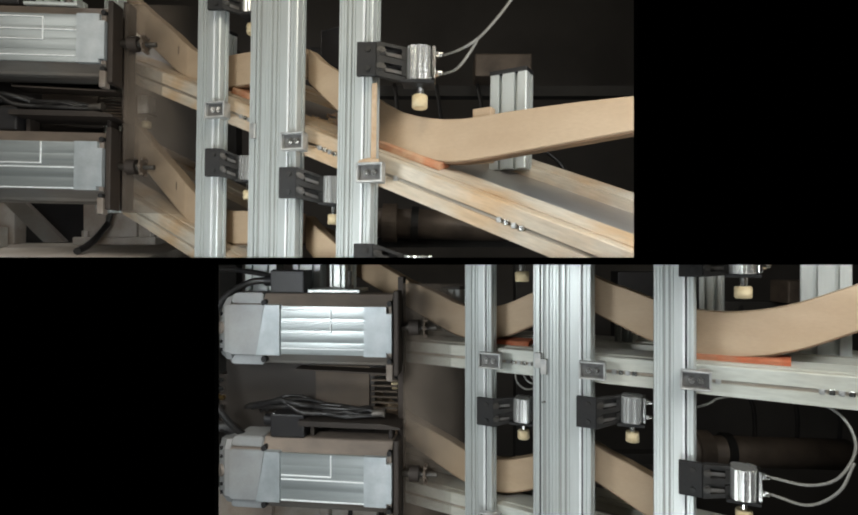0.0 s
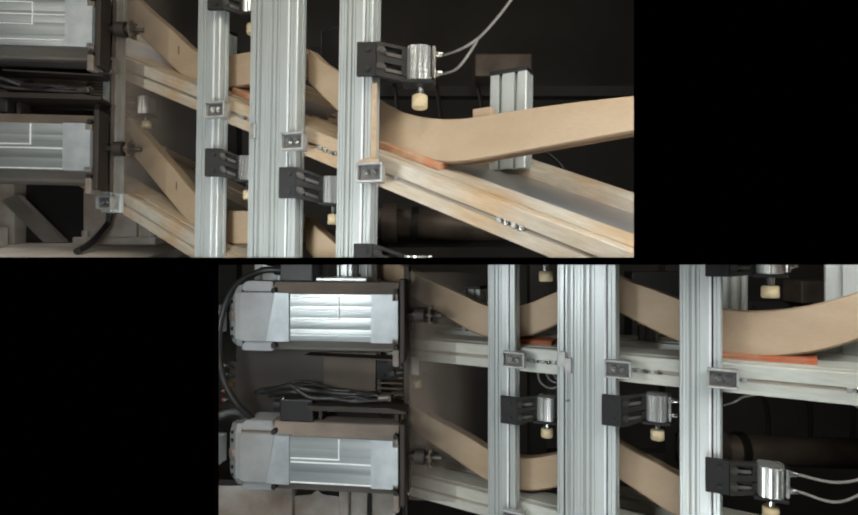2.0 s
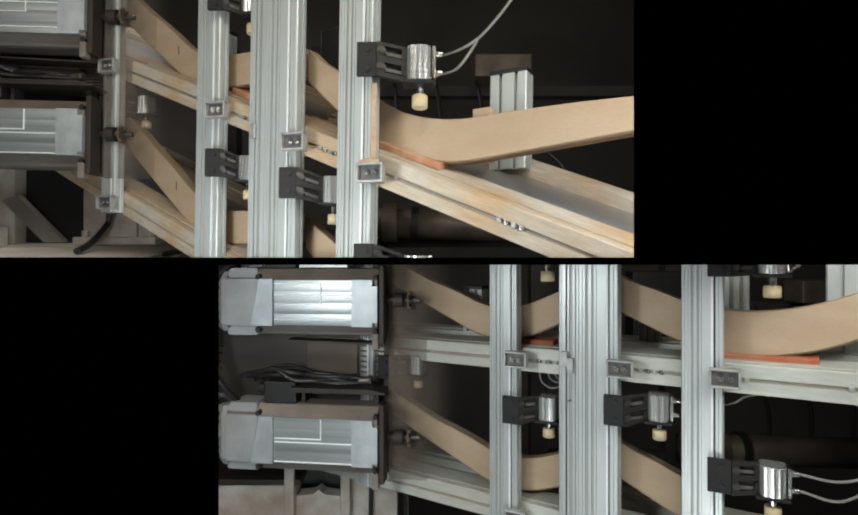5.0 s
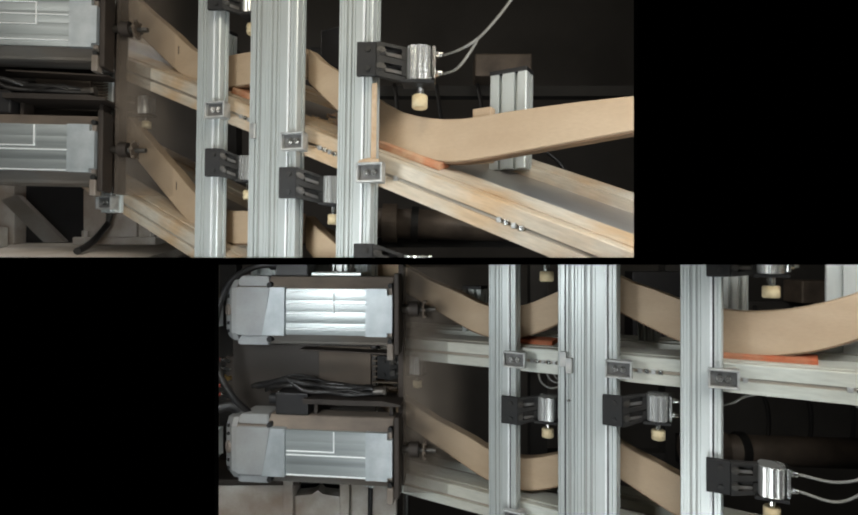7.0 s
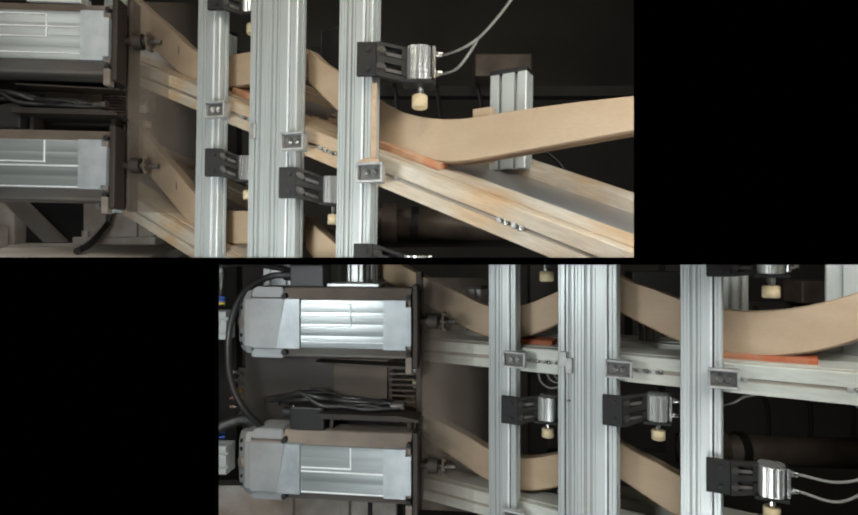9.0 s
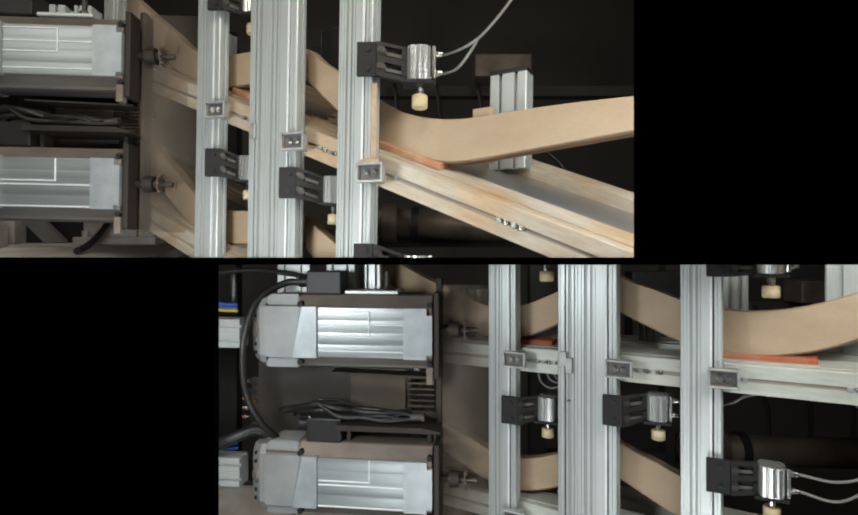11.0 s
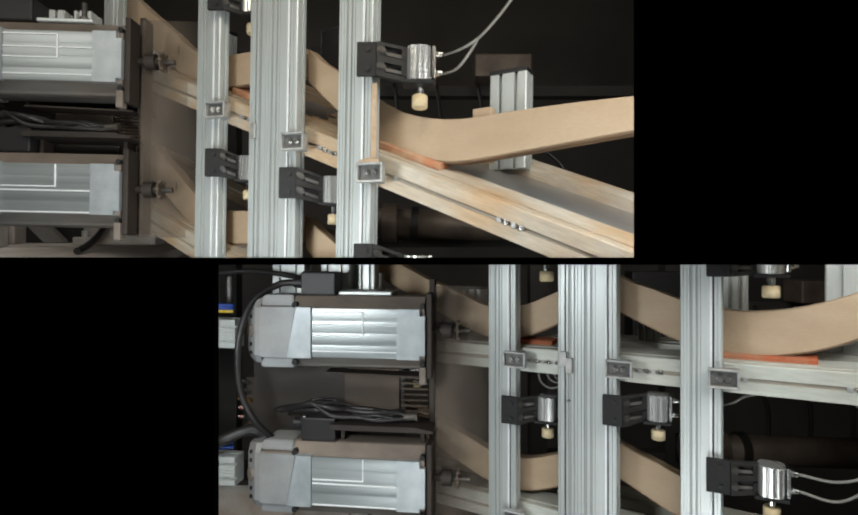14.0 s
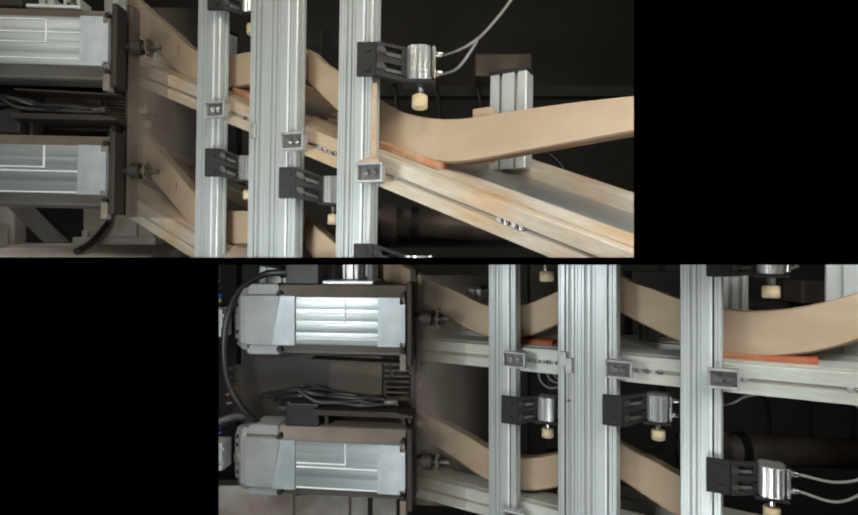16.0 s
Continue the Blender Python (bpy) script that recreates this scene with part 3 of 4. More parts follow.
    if upper:
        pneumatic_cylinder(m, s1, z_of(s1, -0.070), keep, True, hang_c, None, -0.004, -0.010, False, 0.024, 26, 0.92)
        pneumatic_cylinder(m, s2, z_of(s2, -0.045), keep, True, None, None, 0.012, -0.012, False, 0.024, 26, 0.92)
        pneumatic_cylinder(m, s3 - 0.006, 0.189, keep, True, hose_up, hose_lo, 0.020, -0.008, True, 0.005, 28, 1.03)
        pneumatic_cylinder(m, s1, z_of(s1, 0.222), keep, True, None, None, -0.002, -0.004, False, 0.024, 26, 0.95)
        pneumatic_cylinder(m, s3 - 0.006, -0.101, keep, True, None, None, 0.020, -0.016, True, 0.005, 28, 1.03)
        pneumatic_cylinder(m, -0.722, z_of(-0.722, -0.056), keep, True, None, None, 0.0, -0.006, False, 0.02, 8, 0.80, (), 0.045)
    else:
        pneumatic_cylinder(m, s1, z_of(s1, -0.066), keep, True, short_a, None, 0.000, 0.002, False, 0.022, 8, 0.87, (hang_a, hang_b))
        pneumatic_cylinder(m, s2, z_of(s2, -0.042), keep, True, short_a, None, 0.004, 0.004, True, 0.022, 8, 0.87)
        pneumatic_cylinder(m, s3, 0.197, keep, True, None, None, 0.002, 0.001, True, 0.005, 8, 0.95)
        pneumatic_cylinder(m, s1, z_of(s1, 0.224), keep, False)
        pneumatic_cylinder(m, s3, -0.1165, keep, True, loop_a, loop_b, 0.004, 0.001, True, 0.005, 8, 0.90, (spare,))
        pneumatic_cylinder(m, -0.625, z_of(-0.625, -0.016), keep, True, None, None, 0.0, 0.0, False, 0.03, 8, 0.80)


def wood_shavings(m, x0, x1, y0, y1, slope, z, lift, count):
    """Loose slivers strewn over the rail's bed."""
    s = thing("wood_shavings", m, "loose pale wood slivers and sawdust strewn on the rail", "shavings", "", "stuff")
    rng, bm = random.Random(11), B()
    for i in range(count):
        x, y = rng.uniform(x0, x1), rng.uniform(y0, y1)
        lo = slope * x + z + 0.0215 + lift * (y - 0.0212)
        a, l, w = rng.gauss(0.25, 0.5), rng.uniform(0.005, 0.026), rng.uniform(0.0008, 0.0030)
        c, n, h = math.cos(a) * l, math.sin(a) * l, rng.uniform(0.0008, 0.003)
        lower = [bm.verts.new((x + u * c - v * w * math.sin(a), y + u * n + v * w, lo - 0.001 + slope * u * c + (lift * u * n))) for u, v in ((0, 0), (1, 0.3), (0.9, 1), (0.1, 1))]
        upper = [bm.verts.new(v.co + Vector((0, 0, 0.001 + h))) for v in lower]
        for k in range(4):
            bm.faces.new((lower[k], lower[(k + 1) % 4], upper[(k + 1) % 4], upper[k]))
        bm.faces.new(upper)
        bm.faces.new(lower[::-1])
    part("slivers", bm, SAWDUST, s)
    up_keep.append(s)


up_keep, low_keep = [], []
build_station(UPPER, -0.389, 0.62, -0.16, up_keep, True)
wood_shavings(UPPER, -0.20, -0.05, 0.03, 0.20, -0.389, 0.008, 0.34, 200)
build_station(LOWER, 0.02, 0.18, -1.2252, low_keep, False)


def saw_off(things, height, above):
    """Cut meshes level at a height: nothing of the upper station hangs below its beam, nothing of the lower one stands above. Returns what is left."""
    left = []
    for ob in things:
        if not above and ob.matrix_world.translation.x > 0.37:
            left.append(ob)
            continue
        m, gone = ob.matrix_world.copy(), []
        inv = m.inverted()
        n = (m.to_3x3().transposed() @ Vector((0, 0, 1))).normalized()
        for o in ob.children_recursive:
            zs = [(m @ v.co).z for v in o.data.vertices]
            if (min(zs) >= height) if above else (max(zs) <= height):
                continue
            bm = B()
            bm.from_mesh(o.data)
            cut = bmesh.ops.bisect_plane(bm, geom=[*bm.verts, *bm.edges, *bm.faces], plane_co=inv @ Vector((0, 0, height)), plane_no=n, clear_inner=above, clear_outer=not above)
            edges = [e for e in cut["geom_cut"] if isinstance(e, bmesh.types.BMEdge)]
            if edges:
                bmesh.ops.holes_fill(bm, edges=edges)
            if bm.faces:
                bm.to_mesh(o.data)
            else:
                gone.append(o)
            bm.free()
        for o in gone:
            for k in [k for k in o.children if k not in gone]:
                k.parent = ob
        for o in gone:
            bpy.data.objects.remove(o)
        if ob.children:
            left.append(ob)
        else:
            bpy.data.objects.remove(ob)
    return left


up_keep = saw_off(up_keep, 1.3996, True)
low_keep = saw_off(low_keep, 1.3955, False)


# ---- spindle motors ----
def spindle_motor(m, upper_one, group):
    """Origin at the front top corner of the shaft end; x along the shaft, y away, z up."""
    label = "dusty cast spindle motor, bright milled face, black terminal box"
    s = thing("spindle_motor", m, label, "motor", group)
    core = [(0.0, 0.006), (0.0, -0.086), (0.003, -0.089), (0.076, -0.089), (0.076, 0.009), (0.003, 0.009)]
    part("housing", prism(B(), core, "x", -0.352, 0.0), MOTOR, s)
    top = [(0.0005, 0.0065), (0.0175, 0.0275), (0.021, 0.029), (0.060, 0.029), (0.077, 0.0095), (0.004, 0.0095)]
    part("top_cover", prism(B(), top, "x", -0.281, 0.0), TOPCOVER, s, "brown dusty top cover")
    under = [(0.0005, -0.0865), (0.004, -0.0895), (0.077, -0.0895), (0.060, -0.108), (0.021, -0.108), (0.015, -0.1055), (0.013, -0.1010)]
    part("bottom_cover", prism(B(), under, "x", -0.281, 0.0), UNDERSIDE, s, "scuffed grey bottom cover")
    for z0, z1 in ((0.0095, 0.030), (-0.109, -0.0895)):
        lug = prism(B(), [(-0.356, z0 + 0.003), (-0.350, z1 - 0.003), (-0.343, z1), (-0.284, z1), (-0.282, z1 - 0.002), (-0.282, z0), (-0.352, z0)], "y", 0.009, 0.072)
        bmesh.ops.bevel(lug, geom=list(lug.edges), offset=0.002, segments=2, affect="EDGES")
        part("rear_shell", lug, MOTOR_GREY, s, "pale grey cast rear shell")
    # the rear flange falls back behind a bevel that carries the bolts
    def ring(inset, y_near):
        h, k, y1 = 0.062 - inset, 0.016, 0.080 - inset
        c = -0.0395
        return [(y_near, c + h - k), (y_near + 0.010, c + h), (y1 - 0.012, c + h), (y1, c + h - k), (y1, c - h + k), (y1 - 0.012, c - h), (y_near + 0.010, c - h), (y_near, c - h + k)]
    bm = B()
    loops = [[bm.verts.new((x, y, z)) for y, z in ring(inset, near)] for x, inset, near in ((-0.3525, 0.000, 0.002), (-0.366, 0.001, 0.003), (-0.390, 0.006, 0.024), (-0.396, 0.010, 0.034))]
    for p, q in zip(loops, loops[1:]):
        for i in range(8):
            bm.faces.new((p[i], p[(i + 1) % 8], q[(i + 1) % 8], q[i]))
    bm.faces.new(loops[0])
    bm.faces.new(loops[-1][::-1])
    bell = part("end_bell", bm, MOTOR_GREY, s, "grey bevelled rear flange with bolts")
    for z in (0.004, -0.012, -0.066, -0.082):
        part("bolt", rod(B(), (-0.3765, 0.0145, z), (-0.3800, 0.0105, z), 0.0036, 10), BLACK, bell)
    part("bearing_cap", rod(B(), (-0.376, 0.015, -0.039), (-0.381, 0.0095, -0.039), 0.012, 18), MOTOR, bell)
    cap = [(-0.352, -0.084), (-0.347, -0.088), (-0.2885, -0.088), (-0.2725, 0.008), (-0.347, 0.008), (-0.352, 0.004)]
    bm = prism(B(), cap, "y", -0.005, 0.002)
    bmesh.ops.bevel(bm, geom=list(bm.edges), offset=0.0012, segments=2, affect="EDGES")
    part("grey_cap", bm, MOTOR_GREY, s, "grey painted cap")
    # milled block with a slanting near edge, standing proud
    bm = B()
    lo = [bm.verts.new(v) for v in ((-0.2930, 0.002, -0.088), (-0.2770, 0.002, 0.009), (-0.237, 0.002, 0.009), (-0.237, 0.002, -0.088))]
    hi = [bm.verts.new(v) for v in ((-0.2890, -0.010, -0.087), (-0.2690, -0.010, 0.008), (-0.2375, -0.010, 0.008), (-0.2375, -0.010, -0.087))]
    for i in range(4):
        bm.faces.new((lo[i], lo[(i + 1) % 4], hi[(i + 1) % 4], hi[i]))
    bm.faces.new(hi)
    bm.faces.new(lo[::-1])
    part("milled_block", bm, MOTOR_FACE, s, "pale milled block")
    wave = [(-0.0042 - 0.0006 * abs(math.sin(3.14159 * 4 * i / 40)) ** 0.7, 0.0055 - 0.091 * i / 40) for i in range(41)]
    part("nameplate", prism(B(), wave + [(0.002, -0.0855), (0.002, 0.0055)], "x", -0.2365, -0.0565), NAMEPLATE, s, "shiny brushed metal plate")
    # Pale strips painted as the lamp lines mirrored in the plate.
    lines = ((-0.001, -0.128), (-0.0245, -0.057), (-0.0435, -0.128), (-0.074, -0.057)) if upper_one else ((-0.036, -0.128), (-0.0435, -0.057), (-0.083, -0.057))
    for z, x1 in lines:
        part("machined_edge", box(B(), -0.2355, x1, -0.0068, -0.0040, z - 0.0012, z + 0.0012, 0.0005), GLINT, s, "pale strip painted as a lamp reflection")
    z0, z1 = (-0.0445, 0.0) if upper_one else (-0.037, 0.0045)
    part("machined_edge", box(B(), -0.1285, -0.1262, -0.0070, -0.0040, z0, z1, 0.0005), GLINT, s, "pale strip painted as a lamp reflection")
    bm = prism(B(), [(-0.056, -0.0865), (-0.009, -0.0865), (-0.009, -0.079), (0.002, -0.079), (0.002, -0.006), (-0.009, -0.006), (-0.009, 0.0065), (-0.056, 0.0065)], "y", -0.009, 0.002)
    part("milled_block", bm, MOTOR_FACE, s, "pale milled end block")
    for z in (0.012, -0.096):
        part("bolt", rod(B(), (-0.275, 0.010, z), (-0.275, -0.004, z), 0.006, 12), BLACK, s)
        part("bolt", rod(B(), (-0.004, 0.008, z), (-0.004, -0.004, z), 0.005, 12), BLACK, s)
    flange = part("front_flange", box(B(), 0.004, 0.014, -0.002, 0.036, -0.122, 0.036, 0.002), FLANGE, s, "dark dusty mounting flange")
    part("lug", box(B(), -0.010, 0.0035, -0.006, 0.012, -0.132, -0.1, 0.002), MOTOR, flange)
    sh = part("shaft", rod(B(), (0.014, 0.030, -0.035), (0.052, 0.030, -0.035), 0.0070, 18), BOLT, s, "steel spindle shaft", smooth=True)
    part("collet", rod(B(), (0.030, 0.030, -0.035), (0.048, 0.030, -0.035), 0.0150, 20), FLANGE, sh, "dark collet nut")
    bm = rod(B(), (0.052, 0.030, -0.035), (0.082, 0.030, -0.035), 0.0048, 14)
    part("cutter", bm, BOLT, sh, "thin dull steel cutter")
    bm = rod(B(), (0.058, 0.030, -0.035), (0.061, 0.030, -0.035), 0.0175, 20)
    for i in range(6):
        a = 1.0472 * i
        rod(bm, (0.0575, 0.030 + 0.0165 * math.cos(a), -0.035 + 0.0165 * math.sin(a)), (0.064, 0.030 + 0.0165 * math.cos(a), -0.035 + 0.0165 * math.sin(a)), 0.0030, 6)
    part("cutter_head", bm, TANPANEL, sh, "dusty toothed cutter head")
    tb = part("terminal_box", box(B(), -0.268, -0.192, 0.012, 0.062, 0.0295, 0.074, 0.003), PLASTIC, s, "black terminal box")
    for x in (-0.262, -0.198):
        part("screw", rod(B(), (x, 0.018, 0.0735), (x, 0.018, 0.0755), 0.003, 10), STEEL, tb)
    part("cable_gland", rod(B(), (-0.274, 0.05, 0.052), (-0.296, 0.05, 0.052), 0.011, 14), PLASTIC, tb)
    if upper_one:
        c1 = [(-0.285, 0.05, 0.052), (-0.33, 0.04, 0.048), (-0.375, 0.01, 0.015), (-0.392, -0.015, -0.06), (-0.385, -0.02, -0.15), (-0.36, 0.0, -0.215), (-0.335, 0.04, -0.262)]
        part("cable", tube(B(), c1, 0.0068), CABLE, s, "thick black cable", smooth=True)
        c2 = [(-0.285, 0.06, 0.060), (-0.34, 0.07, 0.068), (-0.42, 0.08, 0.074), (-0.52, 0.08, 0.066), (-0.62, 0.09, 0.05)]
        part("cable", tube(B(), c2, 0.0056), CABLE, s, "thick black cable", smooth=True)
        part("top_plate", box(B(), -0.186, -0.072, 0.015, 0.09, 0.0305, 0.0375, 0.002), ALU, s, "grey plate with bolts")
        bm = B()
        rod(bm, (-0.098, 0.03, 0.0375), (-0.098, 0.03, 0.072), 0.005, 12)
        rod(bm, (-0.098, 0.03, 0.0375), (-0.098, 0.03, 0.045), 0.009, 6)
        part("stud", bm, BOLT, s)
    else:
        tray = part("tray", prism(B(), [(-0.20, 0.066), (-0.02, 0.066), (0.016, 0.060), (0.016, 0.056), (-0.20, 0.056)], "y", 0.0, 0.075), FLANGE, s, "dusty tray over the motor")
        part("tray_leg", box(B(), -0.012, -0.004, 0.03, 0.06, 0.0295, 0.0555), FLANGE, tray)
        part("tray_leg", box(B(), -0.185, -0.177, 0.03, 0.06, 0.0295, 0.0555), FLANGE, tray)
        rng = random.Random(7)
        for i in range(8):
            j = lambda a: rng.uniform(-a, a)
            pts = [(-0.31 + j(0.03), 0.05 + j(0.02), 0.075 + j(0.01)), (-0.25, 0.03 + j(0.015), 0.098 + j(0.012)), (-0.20, 0.03 + j(0.02), 0.090 + j(0.012)), (-0.15, 0.03 + j(0.02), 0.082 + j(0.008)),
                   (-0.10 + j(0.01), 0.03 + j(0.02), 0.084 + j(0.010)), (-0.06, 0.03 + j(0.015), 0.080 + j(0.006)), (-0.035, 0.028 + j(0.006), 0.078 + j(0.004))]
            part("air_hose", tube(B(), pts, rng.uniform(0.0030, 0.0050)), CABLE, s, "dusty black hose", smooth=True)
        bm = rod(B(), (-0.046, 0.025, 0.078), (-0.024, 0.025, 0.080), 0.008, 12)
        rod(bm, (-0.024, 0.025, 0.080), (-0.018, 0.025, 0.080), 0.010, 6)
        part("hose_fitting", bm, BOLT, s, "dull steel hose fitting")
    for o in s.children_recursive:
        for v in o.data.vertices:
            if v.co.x < 0:
                v.co.x *= 0.90
    return s


def motor_carriage(m, drop):
    """The plate and arms behind a pair of motors, that travel with them."""
    c = thing("motor_carriage", m, "dark grey sheet carriage behind the spindle motors with aluminium arms", "carriage")
    part("back_plate", box(B(), -0.372, -0.052, 0.092, 0.098, -drop - 0.06, -0.060, 0.001), DARKPLATE, c)
    part("end_panel", box(B(), -0.175, -0.062, 0.086, 0.0915, -drop + 0.066, -0.122, 0.001), TANPANEL, c, "brown dusty panel")
    for i in range(8):
        z = -0.128 - (drop - 0.20) * i / 7.0
        part("louvre", box(B(), -0.058, -0.004, 0.084, 0.091, z - 0.0016, z + 0.0016, 0.0005), TANPANEL, c)
    part("drip_tray", prism(B(), [(-0.20, -0.121), (0.002, -0.126), (0.002, -0.129), (-0.20, -0.1235)], "y", 0.035, 0.075), FLANGE, c, "thin black tray under the motor")
    part("side_post", box(B(), 0.002, 0.013, 0.057, 0.09, -drop - 0.12, 0.06, 0.001), FLANGE, c, "dark upright plate")
    for k in (0, 1):
        z = -k * drop
        arm = slot_profile(0.058, 0.04, (0.0145, 0.0435), (0.026, 0.032))
        bm = prism(B(), [(y + 0.05, z - 0.082 + w) for w, y in arm], "x", -0.80, -0.393)
        part("carriage_arm", bm, ALU, c, "white-silver aluminium arm")
    for x, w in ((-0.334, 0.070), (-0.229, 0.060), (-0.150, 0.034)):
        bm = prism(B(), [(x + u, 0.099 + v) for u, v in slot_profile(w, 0.04, (w * 0.25, w * 0.75))], "z", -0.059, 0.088)
        part("carriage_column", bm, ALU, c)
    part("wire", tube(B(), [(-0.238, 0.13, 0.035), (-0.236, 0.13, 0.05), (-0.24, 0.13, 0.06)], 0.007), BLUE, c, "blue air line", smooth=True)
    part("spring", tube(B(), [(-0.445 + 0.008 * math.cos(1.9 * i), 0.13 + 0.008 * math.sin(1.9 * i), -0.02 + 0.0014 * i) for i in range(60)], 0.0018, 6, 3), STEEL, c, "coil spring", smooth=True)
    # Added sheet that stands in for the haze of flying dust.
    haze_mesh = prism(B(), [(0.016, 0.0380), (0.060, 0.0400), (0.110, 0.0380), (0.165, 0.0400), (0.165, 0.0407), (0.110, 0.0387), (0.060, 0.0407), (0.016, 0.0387)], "z", -drop - 0.125, 0.048)
    part("dust_curtain", haze_mesh, HAZE, c, "see-through brown sheet standing in for dust haze", smooth=True)
    man = part("manifold", box(B(), -0.391, -0.374, 0.10, 0.13, -0.250, -0.150, 0.001), FLANGE, c, "air manifold")
    for i in range(5):
        z = -0.160 - 0.019 * i
        bm = rod(B(), (-0.391, 0.105, z), (-0.412, 0.105, z), 0.0028, 10)
        rod(bm, (-0.391, 0.105, z), (-0.398, 0.105, z), 0.0055, 6)
        rod(bm, (-0.402, 0.105, z), (-0.405, 0.105, z), 0.0045, 10)
        rod(bm, (-0.382, 0.10, z), (-0.382, 0.090, z), 0.0050, 8)
        part("fitting", bm, STEEL if i != 2 else BRASS, man)
        part("ring", rod(B(), (-0.4055, 0.105, z), (-0.4085, 0.105, z), 0.0042, 10), RED, man, "red release ring")
    part("brass_block", box(B(), -0.394, -0.366, 0.088, 0.12, -0.266, -0.2505, 0.001), BRASS, man)
    for k, (mat, dz) in enumerate(((BLUE, 0.0), (BLUE, -0.006), (YELLOW, -0.012), (BLUE, -drop), (BLUE, -drop - 0.01))):
        pts = [(-0.40, 0.06, dz + 0.004), (-0.43, 0.05, dz + 0.006), (-0.48, 0.045, dz + 0.016), (-0.56, 0.05, dz + 0.012)]
        part("wire", tube(B(), pts, 0.0035), mat, c, smooth=True)
    pts = [(-0.335, 0.06, -0.262), (-0.36, 0.05, -0.245), (-0.41, 0.03, -0.222 - 0.04), (-0.47, 0.03, -0.29), (-0.56, 0.04, -0.30)]
    part("cable", tube(B(), pts, 0.0115), CABLE, c, "thick black cable", smooth=True)
    return c


U_DROP, L_DROP = 0.243, 0.279
U_MOTOR = Matrix.Translation((-0.6195, 1.05, 1.8573)) @ pose(0, 0, 0, 0, 1.0, 2)
L_MOTOR = Matrix.Translation((-0.0224, 1.02, 1.3016)) @ pose(0, 0, 0, 0, 0, -7)
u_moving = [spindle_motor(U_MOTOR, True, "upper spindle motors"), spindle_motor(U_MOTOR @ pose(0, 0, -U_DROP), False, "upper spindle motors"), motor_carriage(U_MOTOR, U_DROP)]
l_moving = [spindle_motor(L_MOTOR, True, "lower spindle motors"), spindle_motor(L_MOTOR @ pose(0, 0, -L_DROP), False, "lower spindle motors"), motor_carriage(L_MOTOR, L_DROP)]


# ---- behind and around ----
def plain(name, dims, mat, label, category="", kind="", m=None):
    bm = box(B(), *dims)
    ob = part(name, bm, mat)
    if m is not None:
        ob.matrix_world = m
    return tagged(ob, label, category, "", kind)


plain("ground", (-4, 4, -2, 5, -0.1, 0), GROUND, "dark dusty concrete floor", "floor", "structure")
plain("wall_north", (-4, 4, 2.6, 2.75, 0, 3.5), WALLM, "very dark brown hall wall", "wall", "structure")
plain("wall_west", (-4.15, -4, -2, 5, 0, 3.5), WALLM, "very dark hall wall", "wall", "structure")
plain("wall_east", (4, 4.15, -2, 5, 0, 3.5), WALLM, "very dark hall wall", "wall", "structure")
plain("wall_south", (-4, 4, -2.15, -2, 0, 3.5), WALLM, "very dark hall wall", "wall", "structure")
plain("ceiling", (-4, 4, -2, 5, 3.5, 3.6), WALLM, "dark hall ceiling", "ceiling", "structure")
plain("support_beam", (-1.1, 0.40, -0.016, 0.125, -0.003, 0), BLACK, "thin black beam under the upper row of posts", "beam", "structure", Matrix.Translation((-0.0856, 0.8, 1.3994)) @ pose(0, 0, 0, 0, 0, -30.7))
# Added board that makes the black border round the two views.
board = thing("masking_board", Matrix.Identity(4), "added matte black board that borders the two views", "board", "", "structure")
part("board_panel", box(B(), 0.0756, 0.6, 0.198, 0.202, 1.3974, 1.9), MATTE, board)
part("board_panel", box(B(), -0.6, -0.0776, 0.198, 0.202, 0.9, 1.4), MATTE, board)
part("board_strip", box(B(), -0.0776, 0.0756, 0.198, 0.202, 1.3974, 1.4), MATTE, board)


# ---- dark machinery behind ----
def sloping_bed():
    b = thing("machine_bed", Matrix.Identity(4), "dusty grey sloping machine bed sheet", "machine bed")
    part("sheet", prism(B(), [(1.16, 1.4005), (1.62, 1.463), (1.62, 1.459), (1.30, 1.4005)], "x", -1.6, -0.60), FLOORM, b)


